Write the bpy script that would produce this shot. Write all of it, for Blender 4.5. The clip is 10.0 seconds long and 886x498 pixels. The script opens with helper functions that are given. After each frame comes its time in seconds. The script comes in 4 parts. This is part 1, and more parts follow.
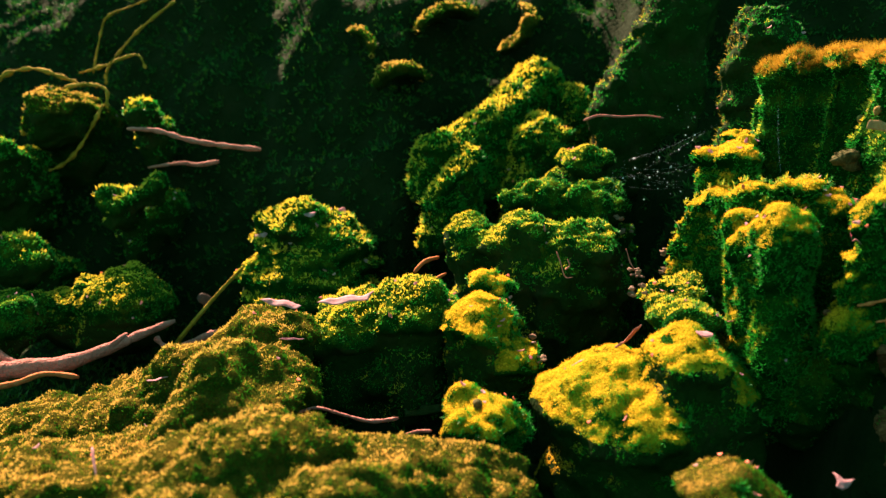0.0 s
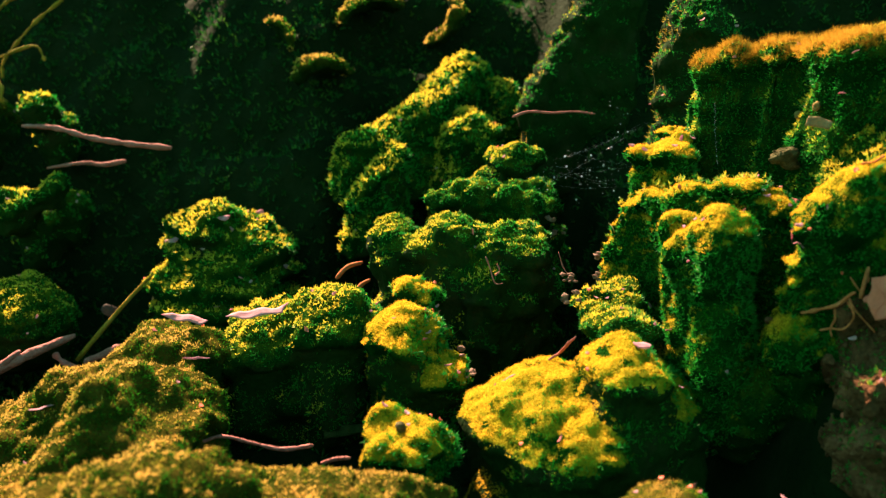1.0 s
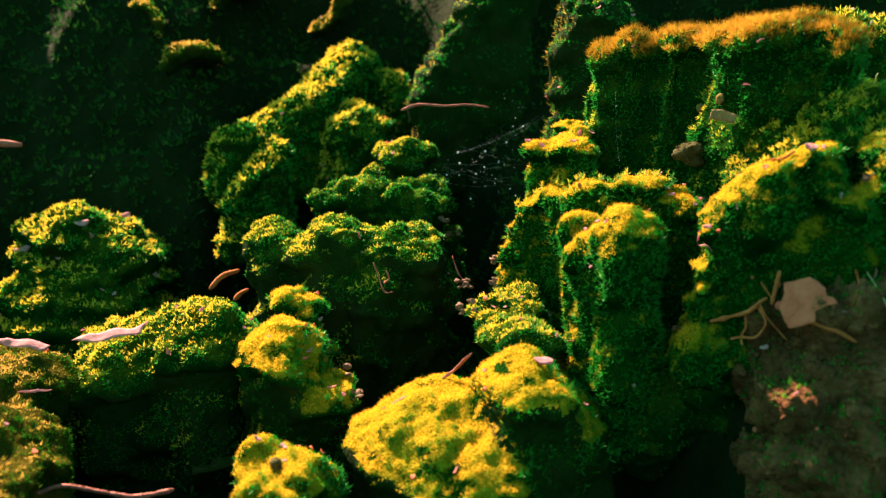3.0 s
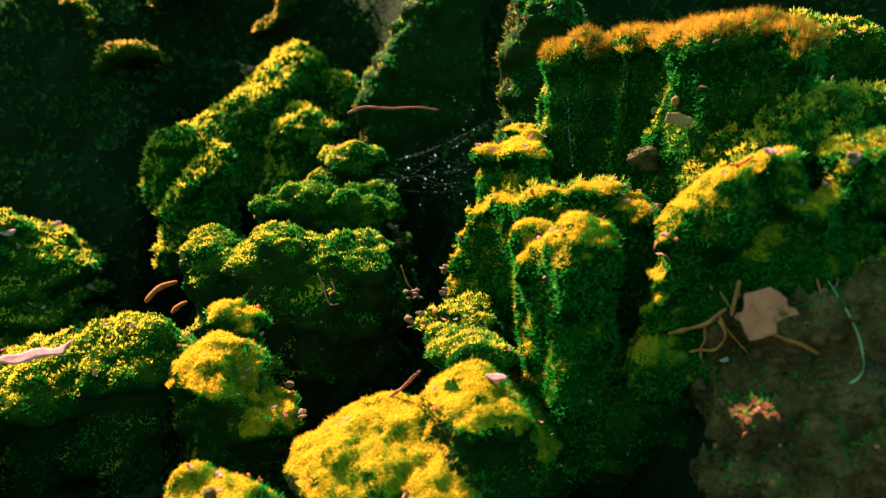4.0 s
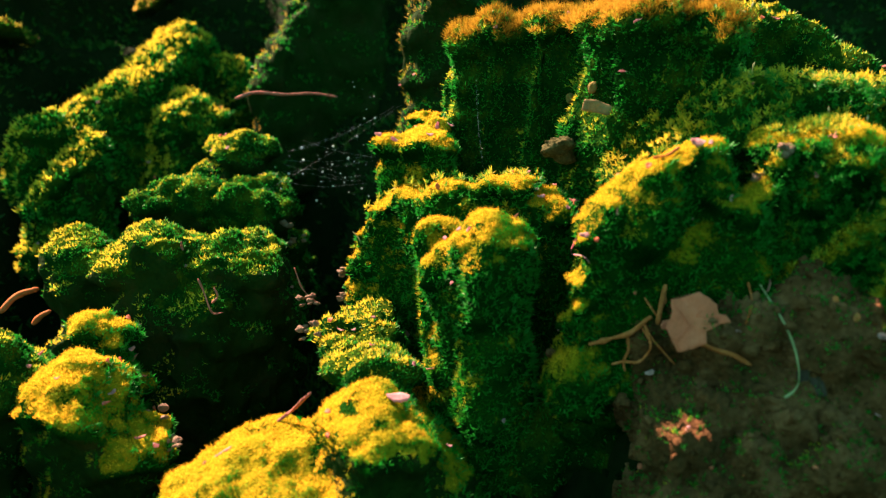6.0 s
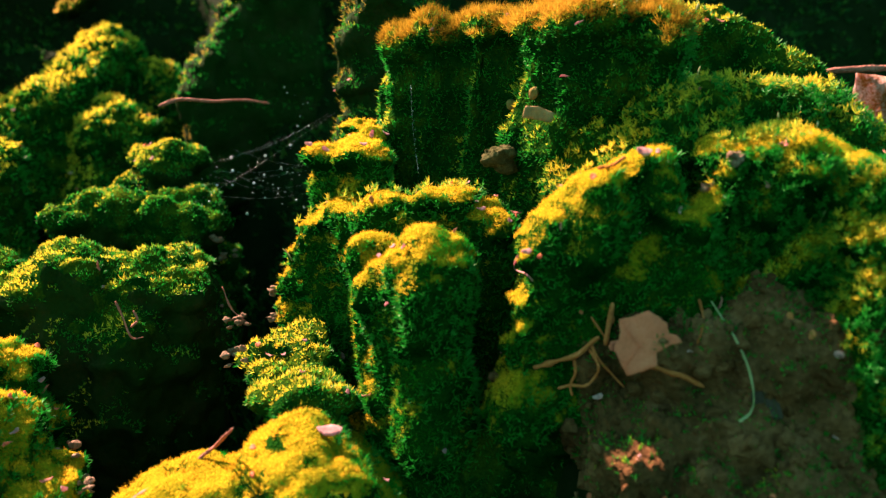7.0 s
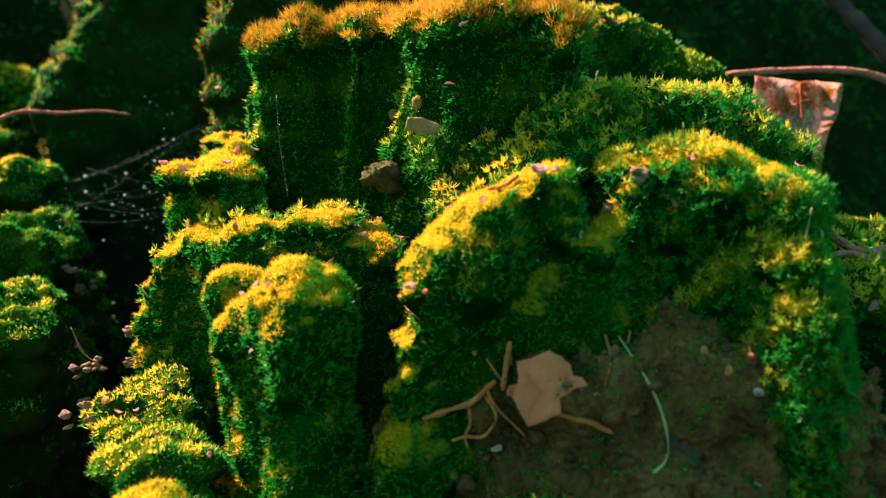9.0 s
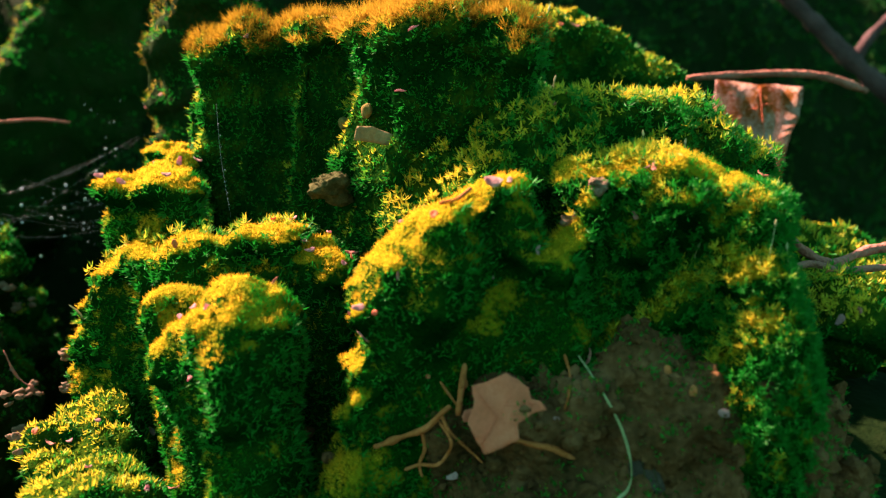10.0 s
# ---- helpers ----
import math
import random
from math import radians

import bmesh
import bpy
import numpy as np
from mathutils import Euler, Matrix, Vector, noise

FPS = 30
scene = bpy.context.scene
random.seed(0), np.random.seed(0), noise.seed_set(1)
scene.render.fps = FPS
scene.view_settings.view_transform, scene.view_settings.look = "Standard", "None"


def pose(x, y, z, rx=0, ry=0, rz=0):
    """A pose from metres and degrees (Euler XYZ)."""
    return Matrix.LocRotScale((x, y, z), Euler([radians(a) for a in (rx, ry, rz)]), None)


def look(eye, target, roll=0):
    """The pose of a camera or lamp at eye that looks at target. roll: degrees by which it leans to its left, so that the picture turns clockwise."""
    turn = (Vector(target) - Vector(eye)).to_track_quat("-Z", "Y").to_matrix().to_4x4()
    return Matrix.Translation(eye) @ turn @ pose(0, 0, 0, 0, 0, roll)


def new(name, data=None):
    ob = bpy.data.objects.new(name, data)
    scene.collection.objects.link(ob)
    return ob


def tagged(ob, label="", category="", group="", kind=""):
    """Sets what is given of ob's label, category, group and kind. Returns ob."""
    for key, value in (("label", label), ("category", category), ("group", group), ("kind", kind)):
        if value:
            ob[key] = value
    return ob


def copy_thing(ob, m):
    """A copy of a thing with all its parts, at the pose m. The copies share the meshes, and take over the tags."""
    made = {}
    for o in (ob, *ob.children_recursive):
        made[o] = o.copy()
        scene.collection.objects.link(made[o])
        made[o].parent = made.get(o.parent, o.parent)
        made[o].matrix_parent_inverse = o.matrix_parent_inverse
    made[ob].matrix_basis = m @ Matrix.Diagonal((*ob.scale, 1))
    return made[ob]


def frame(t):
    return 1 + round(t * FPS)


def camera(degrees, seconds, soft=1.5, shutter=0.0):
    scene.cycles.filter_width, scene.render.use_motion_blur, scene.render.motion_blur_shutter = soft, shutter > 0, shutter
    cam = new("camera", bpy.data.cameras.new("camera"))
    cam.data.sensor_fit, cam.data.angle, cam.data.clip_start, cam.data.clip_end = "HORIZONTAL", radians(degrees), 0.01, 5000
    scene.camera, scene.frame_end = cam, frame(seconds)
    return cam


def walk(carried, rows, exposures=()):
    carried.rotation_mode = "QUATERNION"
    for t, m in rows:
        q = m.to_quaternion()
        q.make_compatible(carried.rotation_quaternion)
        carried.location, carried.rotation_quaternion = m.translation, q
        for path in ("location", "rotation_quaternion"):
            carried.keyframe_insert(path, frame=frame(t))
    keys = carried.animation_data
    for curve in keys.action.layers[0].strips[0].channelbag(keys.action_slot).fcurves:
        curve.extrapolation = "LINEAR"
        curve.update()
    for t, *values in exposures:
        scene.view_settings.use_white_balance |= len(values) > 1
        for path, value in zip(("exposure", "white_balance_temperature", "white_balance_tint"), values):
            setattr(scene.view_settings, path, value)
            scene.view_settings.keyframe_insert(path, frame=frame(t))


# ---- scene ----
# ---- camera and walk ----
cam = camera(57.00, 10.0, soft=1.2)
cam.data.dof.use_dof = True
cam.data.dof.aperture_fstop = 7.0
PATH = [
    (0.0, (-0.0217, -0.0322, 0.3090), (0.0433, 1.9357, -0.0415), 0.82),
    (0.5, (-0.0159, -0.0054, 0.3070), (0.1275, 1.9588, -0.0413), 0.81),
    (1.0, (-0.0084, 0.0203, 0.3083), (0.2168, 1.9753, -0.0488), 0.89),
    (1.5, (-0.0054, 0.0349, 0.3063), (0.2883, 1.9795, -0.0574), 1.04),
    (2.0, (-0.0003, 0.0521, 0.3048), (0.3545, 1.9861, -0.0612), 1.17),
    (2.5, (0.0051, 0.0674, 0.3058), (0.4193, 1.9890, -0.0627), 1.17),
    (4.0, (0.0238, 0.1084, 0.3062), (0.5983, 1.9903, -0.0520), 1.14),
    (4.5, (0.0280, 0.1216, 0.3031), (0.6585, 1.9843, -0.0614), 1.43),
    (5.0, (0.0319, 0.1328, 0.3012), (0.7064, 1.9784, -0.0714), 1.67),
    (6.5, (0.0598, 0.1760, 0.3013), (0.8973, 1.9553, -0.0628), 1.68),
    (7.0, (0.0694, 0.1873, 0.3033), (0.9606, 1.9415, -0.0553), 1.51),
    (7.5, (0.0776, 0.1995, 0.3023), (1.0249, 1.9248, -0.0528), 1.46),
    (8.0, (0.0881, 0.2098, 0.3057), (1.0836, 1.9071, -0.0521), 1.15),
    (8.5, (0.0976, 0.2183, 0.3071), (1.1372, 1.8905, -0.0440), 0.91),
    (9.0, (0.1082, 0.2282, 0.3079), (1.1927, 1.8721, -0.0409), 0.88),
    (9.5, (0.1127, 0.2326, 0.3083), (1.2342, 1.8534, -0.0314), 0.83),
    (10.0, (0.1244, 0.2409, 0.3109), (1.2772, 1.8388, -0.0326), 0.56),
]
walk(cam, [(t, look(eye, target, roll)) for t, eye, target, roll in PATH])

# ---- world and sun ----
TO_SUN = Vector((-0.31, 0.645, 0.69)).normalized()
world = bpy.data.worlds.new("sky")
world.use_nodes = True
scene.world = world
wn = world.node_tree.nodes
wn.clear()
w_out, w_bg, w_sky, w_mix = (wn.new(k) for k in ("ShaderNodeOutputWorld", "ShaderNodeBackground", "ShaderNodeTexSky", "ShaderNodeMix"))
w_sky.sky_type, w_sky.sun_disc = "NISHITA", False
w_sky.sun_elevation = math.asin(TO_SUN.z)
w_sky.sun_rotation = math.atan2(TO_SUN.x, TO_SUN.y)
# the sky comes down through a green canopy
w_mix.data_type, w_mix.blend_type = "RGBA", "MULTIPLY"
w_mix.inputs["Factor"].default_value = 1.0
w_mix.inputs["B"].default_value = (0.27, 0.70, 0.33, 1)
w_bg.inputs["Strength"].default_value = 0.095
world.node_tree.links.new(w_sky.outputs["Color"], w_mix.inputs["A"])
world.node_tree.links.new(w_mix.outputs["Result"], w_bg.inputs["Color"])
world.node_tree.links.new(w_bg.outputs["Background"], w_out.inputs["Surface"])

sun_data = bpy.data.lights.new("sun", "SUN")
sun_data.energy, sun_data.angle, sun_data.color = 5.0, radians(0.6), (1.0, 0.71, 0.45)
sun = new("sun", sun_data)
sun.matrix_world = look(TO_SUN * 5, (0, 0, 0))
scene.view_settings.exposure = 2.56


# ---- materials ----
def material(name, colours, scale, rough=0.9, bump=0.3, bump_scale=None, translucent=0.0, tone=False, spec=0.04, crown=0.0):
    """Colours run along a noise of two scales; with tone also along the tone of each blade."""
    m = bpy.data.materials.new(name)
    m.use_nodes = True
    n, link = m.node_tree.nodes, m.node_tree.links.new
    bsdf, out = n["Principled BSDF"], n["Material Output"]
    geo = n.new("ShaderNodeNewGeometry")
    big, fine = n.new("ShaderNodeTexNoise"), n.new("ShaderNodeTexNoise")
    big.inputs["Scale"].default_value, big.inputs["Detail"].default_value = scale, 3
    fine.inputs["Scale"].default_value, fine.inputs["Detail"].default_value = scale * 9, 2
    for tex in (big, fine):
        link(geo.outputs["Position"], tex.inputs["Vector"])
    mix = n.new("ShaderNodeMath")
    mix.operation = "MULTIPLY_ADD"
    mix.inputs[1].default_value = 0.35
    link(fine.outputs["Fac"], mix.inputs[0])
    part_big = n.new("ShaderNodeMath")
    part_big.operation = "MULTIPLY"
    part_big.inputs[1].default_value = 0.65
    link(big.outputs["Fac"], part_big.inputs[0])
    link(part_big.outputs[0], mix.inputs[2])
    value = mix.outputs[0]
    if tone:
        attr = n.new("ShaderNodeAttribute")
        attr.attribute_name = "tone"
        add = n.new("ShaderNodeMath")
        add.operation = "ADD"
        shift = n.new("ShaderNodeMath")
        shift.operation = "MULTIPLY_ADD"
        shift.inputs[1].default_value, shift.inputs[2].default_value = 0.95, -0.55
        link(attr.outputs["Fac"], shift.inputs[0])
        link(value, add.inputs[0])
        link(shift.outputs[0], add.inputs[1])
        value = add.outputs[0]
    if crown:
        # painted light: yellow sunlit crown and shade-dark flanks, by the normal's height
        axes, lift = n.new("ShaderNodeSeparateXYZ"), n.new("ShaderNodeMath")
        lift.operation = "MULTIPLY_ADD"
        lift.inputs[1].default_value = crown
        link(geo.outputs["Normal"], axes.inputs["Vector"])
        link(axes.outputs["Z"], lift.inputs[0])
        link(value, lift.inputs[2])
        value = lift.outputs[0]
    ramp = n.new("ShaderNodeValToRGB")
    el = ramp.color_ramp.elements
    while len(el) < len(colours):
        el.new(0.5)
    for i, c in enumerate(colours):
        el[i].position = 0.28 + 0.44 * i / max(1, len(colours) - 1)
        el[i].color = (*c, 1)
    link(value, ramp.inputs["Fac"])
    link(ramp.outputs["Color"], bsdf.inputs["Base Color"])
    bsdf.inputs["Roughness"].default_value = rough
    bsdf.inputs["Specular IOR Level"].default_value = spec
    if bump:
        tex = n.new("ShaderNodeTexNoise")
        tex.inputs["Scale"].default_value, tex.inputs["Detail"].default_value = bump_scale or scale * 6, 4
        link(geo.outputs["Position"], tex.inputs["Vector"])
        b = n.new("ShaderNodeBump")
        b.inputs["Strength"].default_value, b.inputs["Distance"].default_value = bump, 0.004
        link(tex.outputs["Fac"], b.inputs["Height"])
        link(b.outputs["Normal"], bsdf.inputs["Normal"])
    if translucent:
        tr, ms = n.new("ShaderNodeBsdfTranslucent"), n.new("ShaderNodeMixShader")
        ms.inputs["Fac"].default_value = translucent
        link(ramp.outputs["Color"], tr.inputs["Color"])
        link(bsdf.outputs["BSDF"], ms.inputs[1])
        link(tr.outputs["BSDF"], ms.inputs[2])
        link(ms.outputs["Shader"], out.inputs["Surface"])
    return m


# soil kept near black so its colour carries the shade of slope and gaps
SOIL = material("shade_dark_soil", [(0.002, 0.006, 0.002), (0.005, 0.011, 0.003), (0.011, 0.015, 0.006)], 22, bump=0.7)
EARTH = material("brown_earth", [(0.026, 0.016, 0.007), (0.12, 0.046, 0.025), (0.24, 0.098, 0.062)], 40, bump=1.0, bump_scale=260)
# bare clod earth, with the shade of steep fronts put into its near-black colour
CLOD = material("shade_dark_clod", [(0.003, 0.010, 0.002), (0.006, 0.020, 0.003), (0.020, 0.022, 0.009)], 30, bump=0.7)
# first colour serves shaded sides, last one sunlit sides, chosen by blade tone
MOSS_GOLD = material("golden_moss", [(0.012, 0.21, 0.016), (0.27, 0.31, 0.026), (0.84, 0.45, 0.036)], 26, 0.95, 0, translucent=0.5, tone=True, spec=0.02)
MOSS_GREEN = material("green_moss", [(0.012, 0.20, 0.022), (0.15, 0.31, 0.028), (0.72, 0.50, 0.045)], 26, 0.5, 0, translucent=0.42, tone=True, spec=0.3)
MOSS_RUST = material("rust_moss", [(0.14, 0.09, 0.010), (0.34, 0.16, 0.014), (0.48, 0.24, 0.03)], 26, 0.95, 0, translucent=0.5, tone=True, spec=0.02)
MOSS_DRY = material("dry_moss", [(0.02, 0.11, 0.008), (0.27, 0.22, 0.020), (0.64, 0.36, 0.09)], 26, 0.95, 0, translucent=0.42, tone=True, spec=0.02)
# last colour paints sunlit crowns, the near-black ones shaded flanks
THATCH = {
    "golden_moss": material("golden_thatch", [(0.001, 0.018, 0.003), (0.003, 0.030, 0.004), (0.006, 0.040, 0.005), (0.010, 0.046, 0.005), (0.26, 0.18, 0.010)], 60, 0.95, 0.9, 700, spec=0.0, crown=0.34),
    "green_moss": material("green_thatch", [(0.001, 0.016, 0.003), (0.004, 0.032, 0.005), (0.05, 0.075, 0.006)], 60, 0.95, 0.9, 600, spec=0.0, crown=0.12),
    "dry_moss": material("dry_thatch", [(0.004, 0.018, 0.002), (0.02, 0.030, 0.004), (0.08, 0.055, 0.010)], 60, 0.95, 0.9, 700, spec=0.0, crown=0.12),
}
# slope moss, darker than the rest: the slope's shade is in these colours
MOSS_FAR = material("shade_dark_moss", [(0.004, 0.060, 0.010), (0.010, 0.085, 0.012), (0.035, 0.100, 0.012)], 12, 0.6, 0, translucent=0.3, tone=True, spec=0.2)
WOOD = material("bare_wood", [(0.20, 0.065, 0.065), (0.36, 0.12, 0.12), (0.46, 0.17, 0.18)], 60, 0.75, 0.9, 300)
PALE_CHIP = material("pale_litter", [(0.42, 0.17, 0.22), (0.62, 0.29, 0.38), (0.80, 0.46, 0.56)], 140, 0.7, 0.3, translucent=0.5)
RUST_LEAF = material("rust_leaf", [(0.10, 0.03, 0.008), (0.34, 0.10, 0.03), (0.62, 0.34, 0.38), (0.76, 0.48, 0.54)], 48, 0.7, 0.3, translucent=0.4)
ROOT = material("orange_root", [(0.32, 0.07, 0.03), (0.48, 0.12, 0.05), (0.60, 0.18, 0.10)], 90, 0.7, 0.5)
MOSSY_ROOT = material("mossy_root", [(0.08, 0.06, 0.01), (0.28, 0.15, 0.02), (0.48, 0.25, 0.05)], 40, 0.85, 0.8)
GRASS = material("grass_blade", [(0.30, 0.27, 0.16), (0.42, 0.37, 0.25), (0.50, 0.44, 0.32)], 60, 0.5, 0.1, translucent=0.3)
SLATE = material("grey_slate", [(0.03, 0.020, 0.020), (0.06, 0.038, 0.040), (0.10, 0.062, 0.066)], 90, 0.6, 0.5)
SILK = material("spider_silk", [(0.20, 0.26, 0.36), (0.30, 0.36, 0.46)], 50, 0.3, 0, spec=0.6)
TAN_CHIP = material("tan_chip", [(0.18, 0.10, 0.06), (0.26, 0.15, 0.09), (0.34, 0.21, 0.14)], 110, 0.8, 0.3)
# darker copy of the bare wood, standing in for shade behind the mounds
SHADE_WOOD = material("shade_dark_wood", [(0.04, 0.020, 0.026), (0.075, 0.036, 0.05), (0.12, 0.06, 0.08)], 50, 0.8, 0.5)
DEAD_LEAF = material("dead_leaf", [(0.66, 0.14, 0.10), (0.80, 0.175, 0.13), (0.87, 0.23, 0.18)], 90, 0.75, 0.2, translucent=0.25)
PINK_EARTH = material("dry_pink_earth", [(0.16, 0.085, 0.07), (0.26, 0.14, 0.125), (0.36, 0.21, 0.19)], 200, 0.95, 0.8)
TAN_PEBBLE = material("ochre_pebble", [(0.14, 0.09, 0.03), (0.24, 0.15, 0.06), (0.34, 0.22, 0.10)], 260, 0.9, 0.6)
MOSS_BARK = material("mossy_bark", [(0.012, 0.03, 0.008), (0.03, 0.05, 0.015), (0.06, 0.06, 0.025)], 120, 0.85, 0.8)
STONE = material("grey_pebble", [(0.04, 0.040, 0.018), (0.12, 0.10, 0.05), (0.25, 0.19, 0.11)], 320, 0.95, 1.0)


# ---- noise and mesh tools ----
TABLE = np.random.RandomState(5).rand(32, 32, 32)


def lumps(p, size, shift=0.0):
    """Smooth noise between -1 and 1 at points p, with bumps of that size in metres."""
    q = p / size + 7.3 + shift
    i = np.floor(q).astype(int)
    f = q - i
    f = f * f * (3 - 2 * f)
    total = 0
    for a in (0, 1):
        for b in (0, 1):
            for c in (0, 1):
                weight = abs(1 - a - f[:, 0]) * abs(1 - b - f[:, 1]) * abs(1 - c - f[:, 2])
                total = total + weight * TABLE[(i[:, 0] + a) % 32, (i[:, 1] + b) % 32, (i[:, 2] + c) % 32]
    return total * 2 - 1


def mesh_of(name, verts, faces, mat, smooth=True):
    me = bpy.data.meshes.new(name)
    verts, faces = np.asarray(verts, np.float32), np.asarray(faces, np.int32)
    k = faces.shape[1]
    me.vertices.add(len(verts))
    me.vertices.foreach_set("co", verts.ravel())
    me.loops.add(faces.size)
    me.loops.foreach_set("vertex_index", faces.ravel())
    me.polygons.add(len(faces))
    me.polygons.foreach_set("loop_start", np.arange(0, faces.size, k, dtype=np.int32))
    me.polygons.foreach_set("loop_total", np.full(len(faces), k, np.int32))
    me.polygons.foreach_set("use_smooth", np.full(len(faces), smooth))
    me.update()
    me.materials.append(mat)
    return me


def part(name, bm, mat, parent, label=""):
    me = bpy.data.meshes.new(name)
    bm.to_mesh(me)
    bm.free()
    me.materials.append(mat)
    ob = new(name, me)
    ob.parent = parent
    return tagged(ob, label) if label else ob


def ball(level):
    bm = bmesh.new()
    bmesh.ops.create_icosphere(bm, subdivisions=level, radius=1)
    v = np.array([x.co[:] for x in bm.verts])
    f = np.array([[x.index for x in y.verts] for y in bm.faces])
    bm.free()
    return v, f


BALLS = {k: ball(k) for k in (3, 5)}


def lobe_mesh(lobe, level, power):
    """A slightly boxy, uneven ellipsoid: centre, half widths, turn about z."""
    x, y, z, a, b, c, yaw = lobe
    v, f = BALLS[level]
    s = (np.abs(v) ** power).sum(1) ** (-1 / power)
    p = v * s[:, None] * (a, b, c)
    turn = np.array(Matrix.Rotation(radians(yaw), 3, "Z"))
    p = p @ turn.T + (x, y, z)
    r = min(a, b, c)
    n = p - np.array((x, y, z))
    n /= np.linalg.norm(n, axis=1)[:, None]
    return p + n * (0.28 * r * lumps(p, r * 0.8))[:, None], f


def column_mesh(lobe, base, flare, under):
    """The upper half of a lobe, slightly undercut, on an upright foot that widens down to the base."""
    x, y, z, a, b, c, yaw = lobe
    v, f = BALLS[3]
    down = np.clip(-np.arcsin(np.clip(v[:, 2], -1, 1)) / (math.pi / 2), 0, 1)
    ring = np.linalg.norm(v[:, :2], axis=1) + 1e-9
    wide = np.where(v[:, 2] < 0, (1 + flare * down - under * np.clip(down / 0.12, 0, 1)) * np.clip((1 - down) / 0.12, 0, 1) ** 0.4, ring) / ring
    p = np.stack([v[:, 0] * wide * a, v[:, 1] * wide * b, np.where(v[:, 2] > 0, v[:, 2] * c, -down * max(z - base, 0.005))], 1)
    turn = np.array(Matrix.Rotation(radians(yaw), 3, "Z"))
    p = p @ turn.T + (x, y, z)
    r = min(a, b, c)
    n = (v * (1, 1, 0.5)) @ turn.T
    return p + n * (0.25 * r * lumps(p * (1, 1, 0.6), r * 0.9))[:, None], f


def crest(rows, deep=1.15, cap=0.8, yaw=-32, fine=1):
    """Lobes along a crest line: each row is x, y, the crest's height there and a half width; fine lobes fill each gap."""
    dense = []
    for p, q in zip(rows, rows[1:]):
        steps = fine if math.dist(p[:3], q[:3]) < 0.075 else 1
        dense += [tuple(a + (b - a) * k / steps for a, b in zip(p, q)) for k in range(steps)]
    rows = dense + [rows[-1]]
    return [(x, y, top - cap * a, a, deep * a, cap * a, yaw) for x, y, top, a in rows]


def fused(lobes, power, voxel, rounds, stand=None, flare=0.2, under=0.08):
    """The lobes grown into one skin: vertices, their normals, triangles."""
    vs, fs, off = [], [], 0
    for lobe in lobes:
        v, f = lobe_mesh(lobe, 3, power) if stand is None else column_mesh(lobe, stand, flare, under)
        vs.append(v), fs.append(f + off)
        off += len(v)
    raw = new("raw", mesh_of("raw", np.concatenate(vs), np.concatenate(fs), CLOD))
    grow = raw.modifiers.new("grow", "REMESH")
    grow.mode, grow.voxel_size = "VOXEL", voxel
    soft = raw.modifiers.new("soft", "SMOOTH")
    soft.factor, soft.iterations = 0.5, rounds
    cut = raw.modifiers.new("cut", "TRIANGULATE")
    cut.min_vertices = 4
    got = raw.evaluated_get(bpy.context.evaluated_depsgraph_get())
    me = got.to_mesh()
    v, n, f = np.empty(len(me.vertices) * 3), np.empty(len(me.vertices) * 3), np.empty(len(me.polygons) * 3, np.int32)
    me.vertices.foreach_get("co", v)
    me.vertices.foreach_get("normal", n)
    me.polygons.foreach_get("vertices", f)
    got.to_mesh_clear()
    data = raw.data
    bpy.data.objects.remove(raw)
    bpy.data.meshes.remove(data)
    return v.reshape(-1, 3), n.reshape(-1, 3), f.reshape(-1, 3)


def blades(rng, p, axis, length, width, count, spread, tone, vary=0.3, hair=False):
    """Small pointed leaves in tufts: each a kite of two triangles, or one thin triangle for a hair."""
    p, axis, tone = (np.repeat(u, count, 0) for u in (p, axis, tone))
    n = len(p)
    side = rng.normal(size=(n, 3))
    grown = np.linalg.norm(axis, axis=1)[:, None]
    axis = axis / grown
    way = axis + spread * side
    way /= np.linalg.norm(way, axis=1)[:, None]
    across = np.cross(way, rng.normal(size=(n, 3)))
    across /= np.linalg.norm(across, axis=1)[:, None] + 1e-9
    size = length * grown * rng.uniform(0.55, 1.25, (n, 1))
    base = p + rng.normal(size=(n, 3)) * length * 0.12
    mid = base + way * size * 0.45
    half = across * width * rng.uniform(0.7, 1.2, (n, 1)) * 0.5
    bend = axis * size * 0.12
    tip = base + way * size + bend
    corners = [base - half, base + half, tip] if hair else [base, mid - half, tip, mid + half]
    verts = np.stack(corners, 1).reshape(-1, 3)
    faces = np.arange(len(corners) * n).reshape(-1, len(corners))
    tones = np.repeat(np.clip(tone + rng.uniform(-vary, vary, n), 0, 1), len(corners))
    return verts, faces, tones


def scatter(rng, verts, faces, density):
    tri = verts[faces]
    cross = np.cross(tri[:, 1] - tri[:, 0], tri[:, 2] - tri[:, 0])
    area = np.linalg.norm(cross, axis=1) / 2
    n = int(area.sum() * density)
    pick = np.searchsorted(np.cumsum(area), rng.rand(n) * area.sum()).clip(0, len(area) - 1)
    u, v = rng.rand(n, 1), rng.rand(n, 1)
    flip = u + v > 1
    u, v = np.where(flip, 1 - u, u), np.where(flip, 1 - v, v)
    t = tri[pick]
    normal = cross[pick] / (2 * area[pick] + 1e-12)[:, None]
    return t[:, 0] + u * (t[:, 1] - t[:, 0]) + v * (t[:, 2] - t[:, 0]), normal


def moss_mesh(name, verts, faces, mat, tone):
    me = mesh_of(name, verts, faces, mat, smooth=False)
    me.attributes.new("tone", "FLOAT", "POINT").data.foreach_set("value", tone.astype(np.float32))
    return me


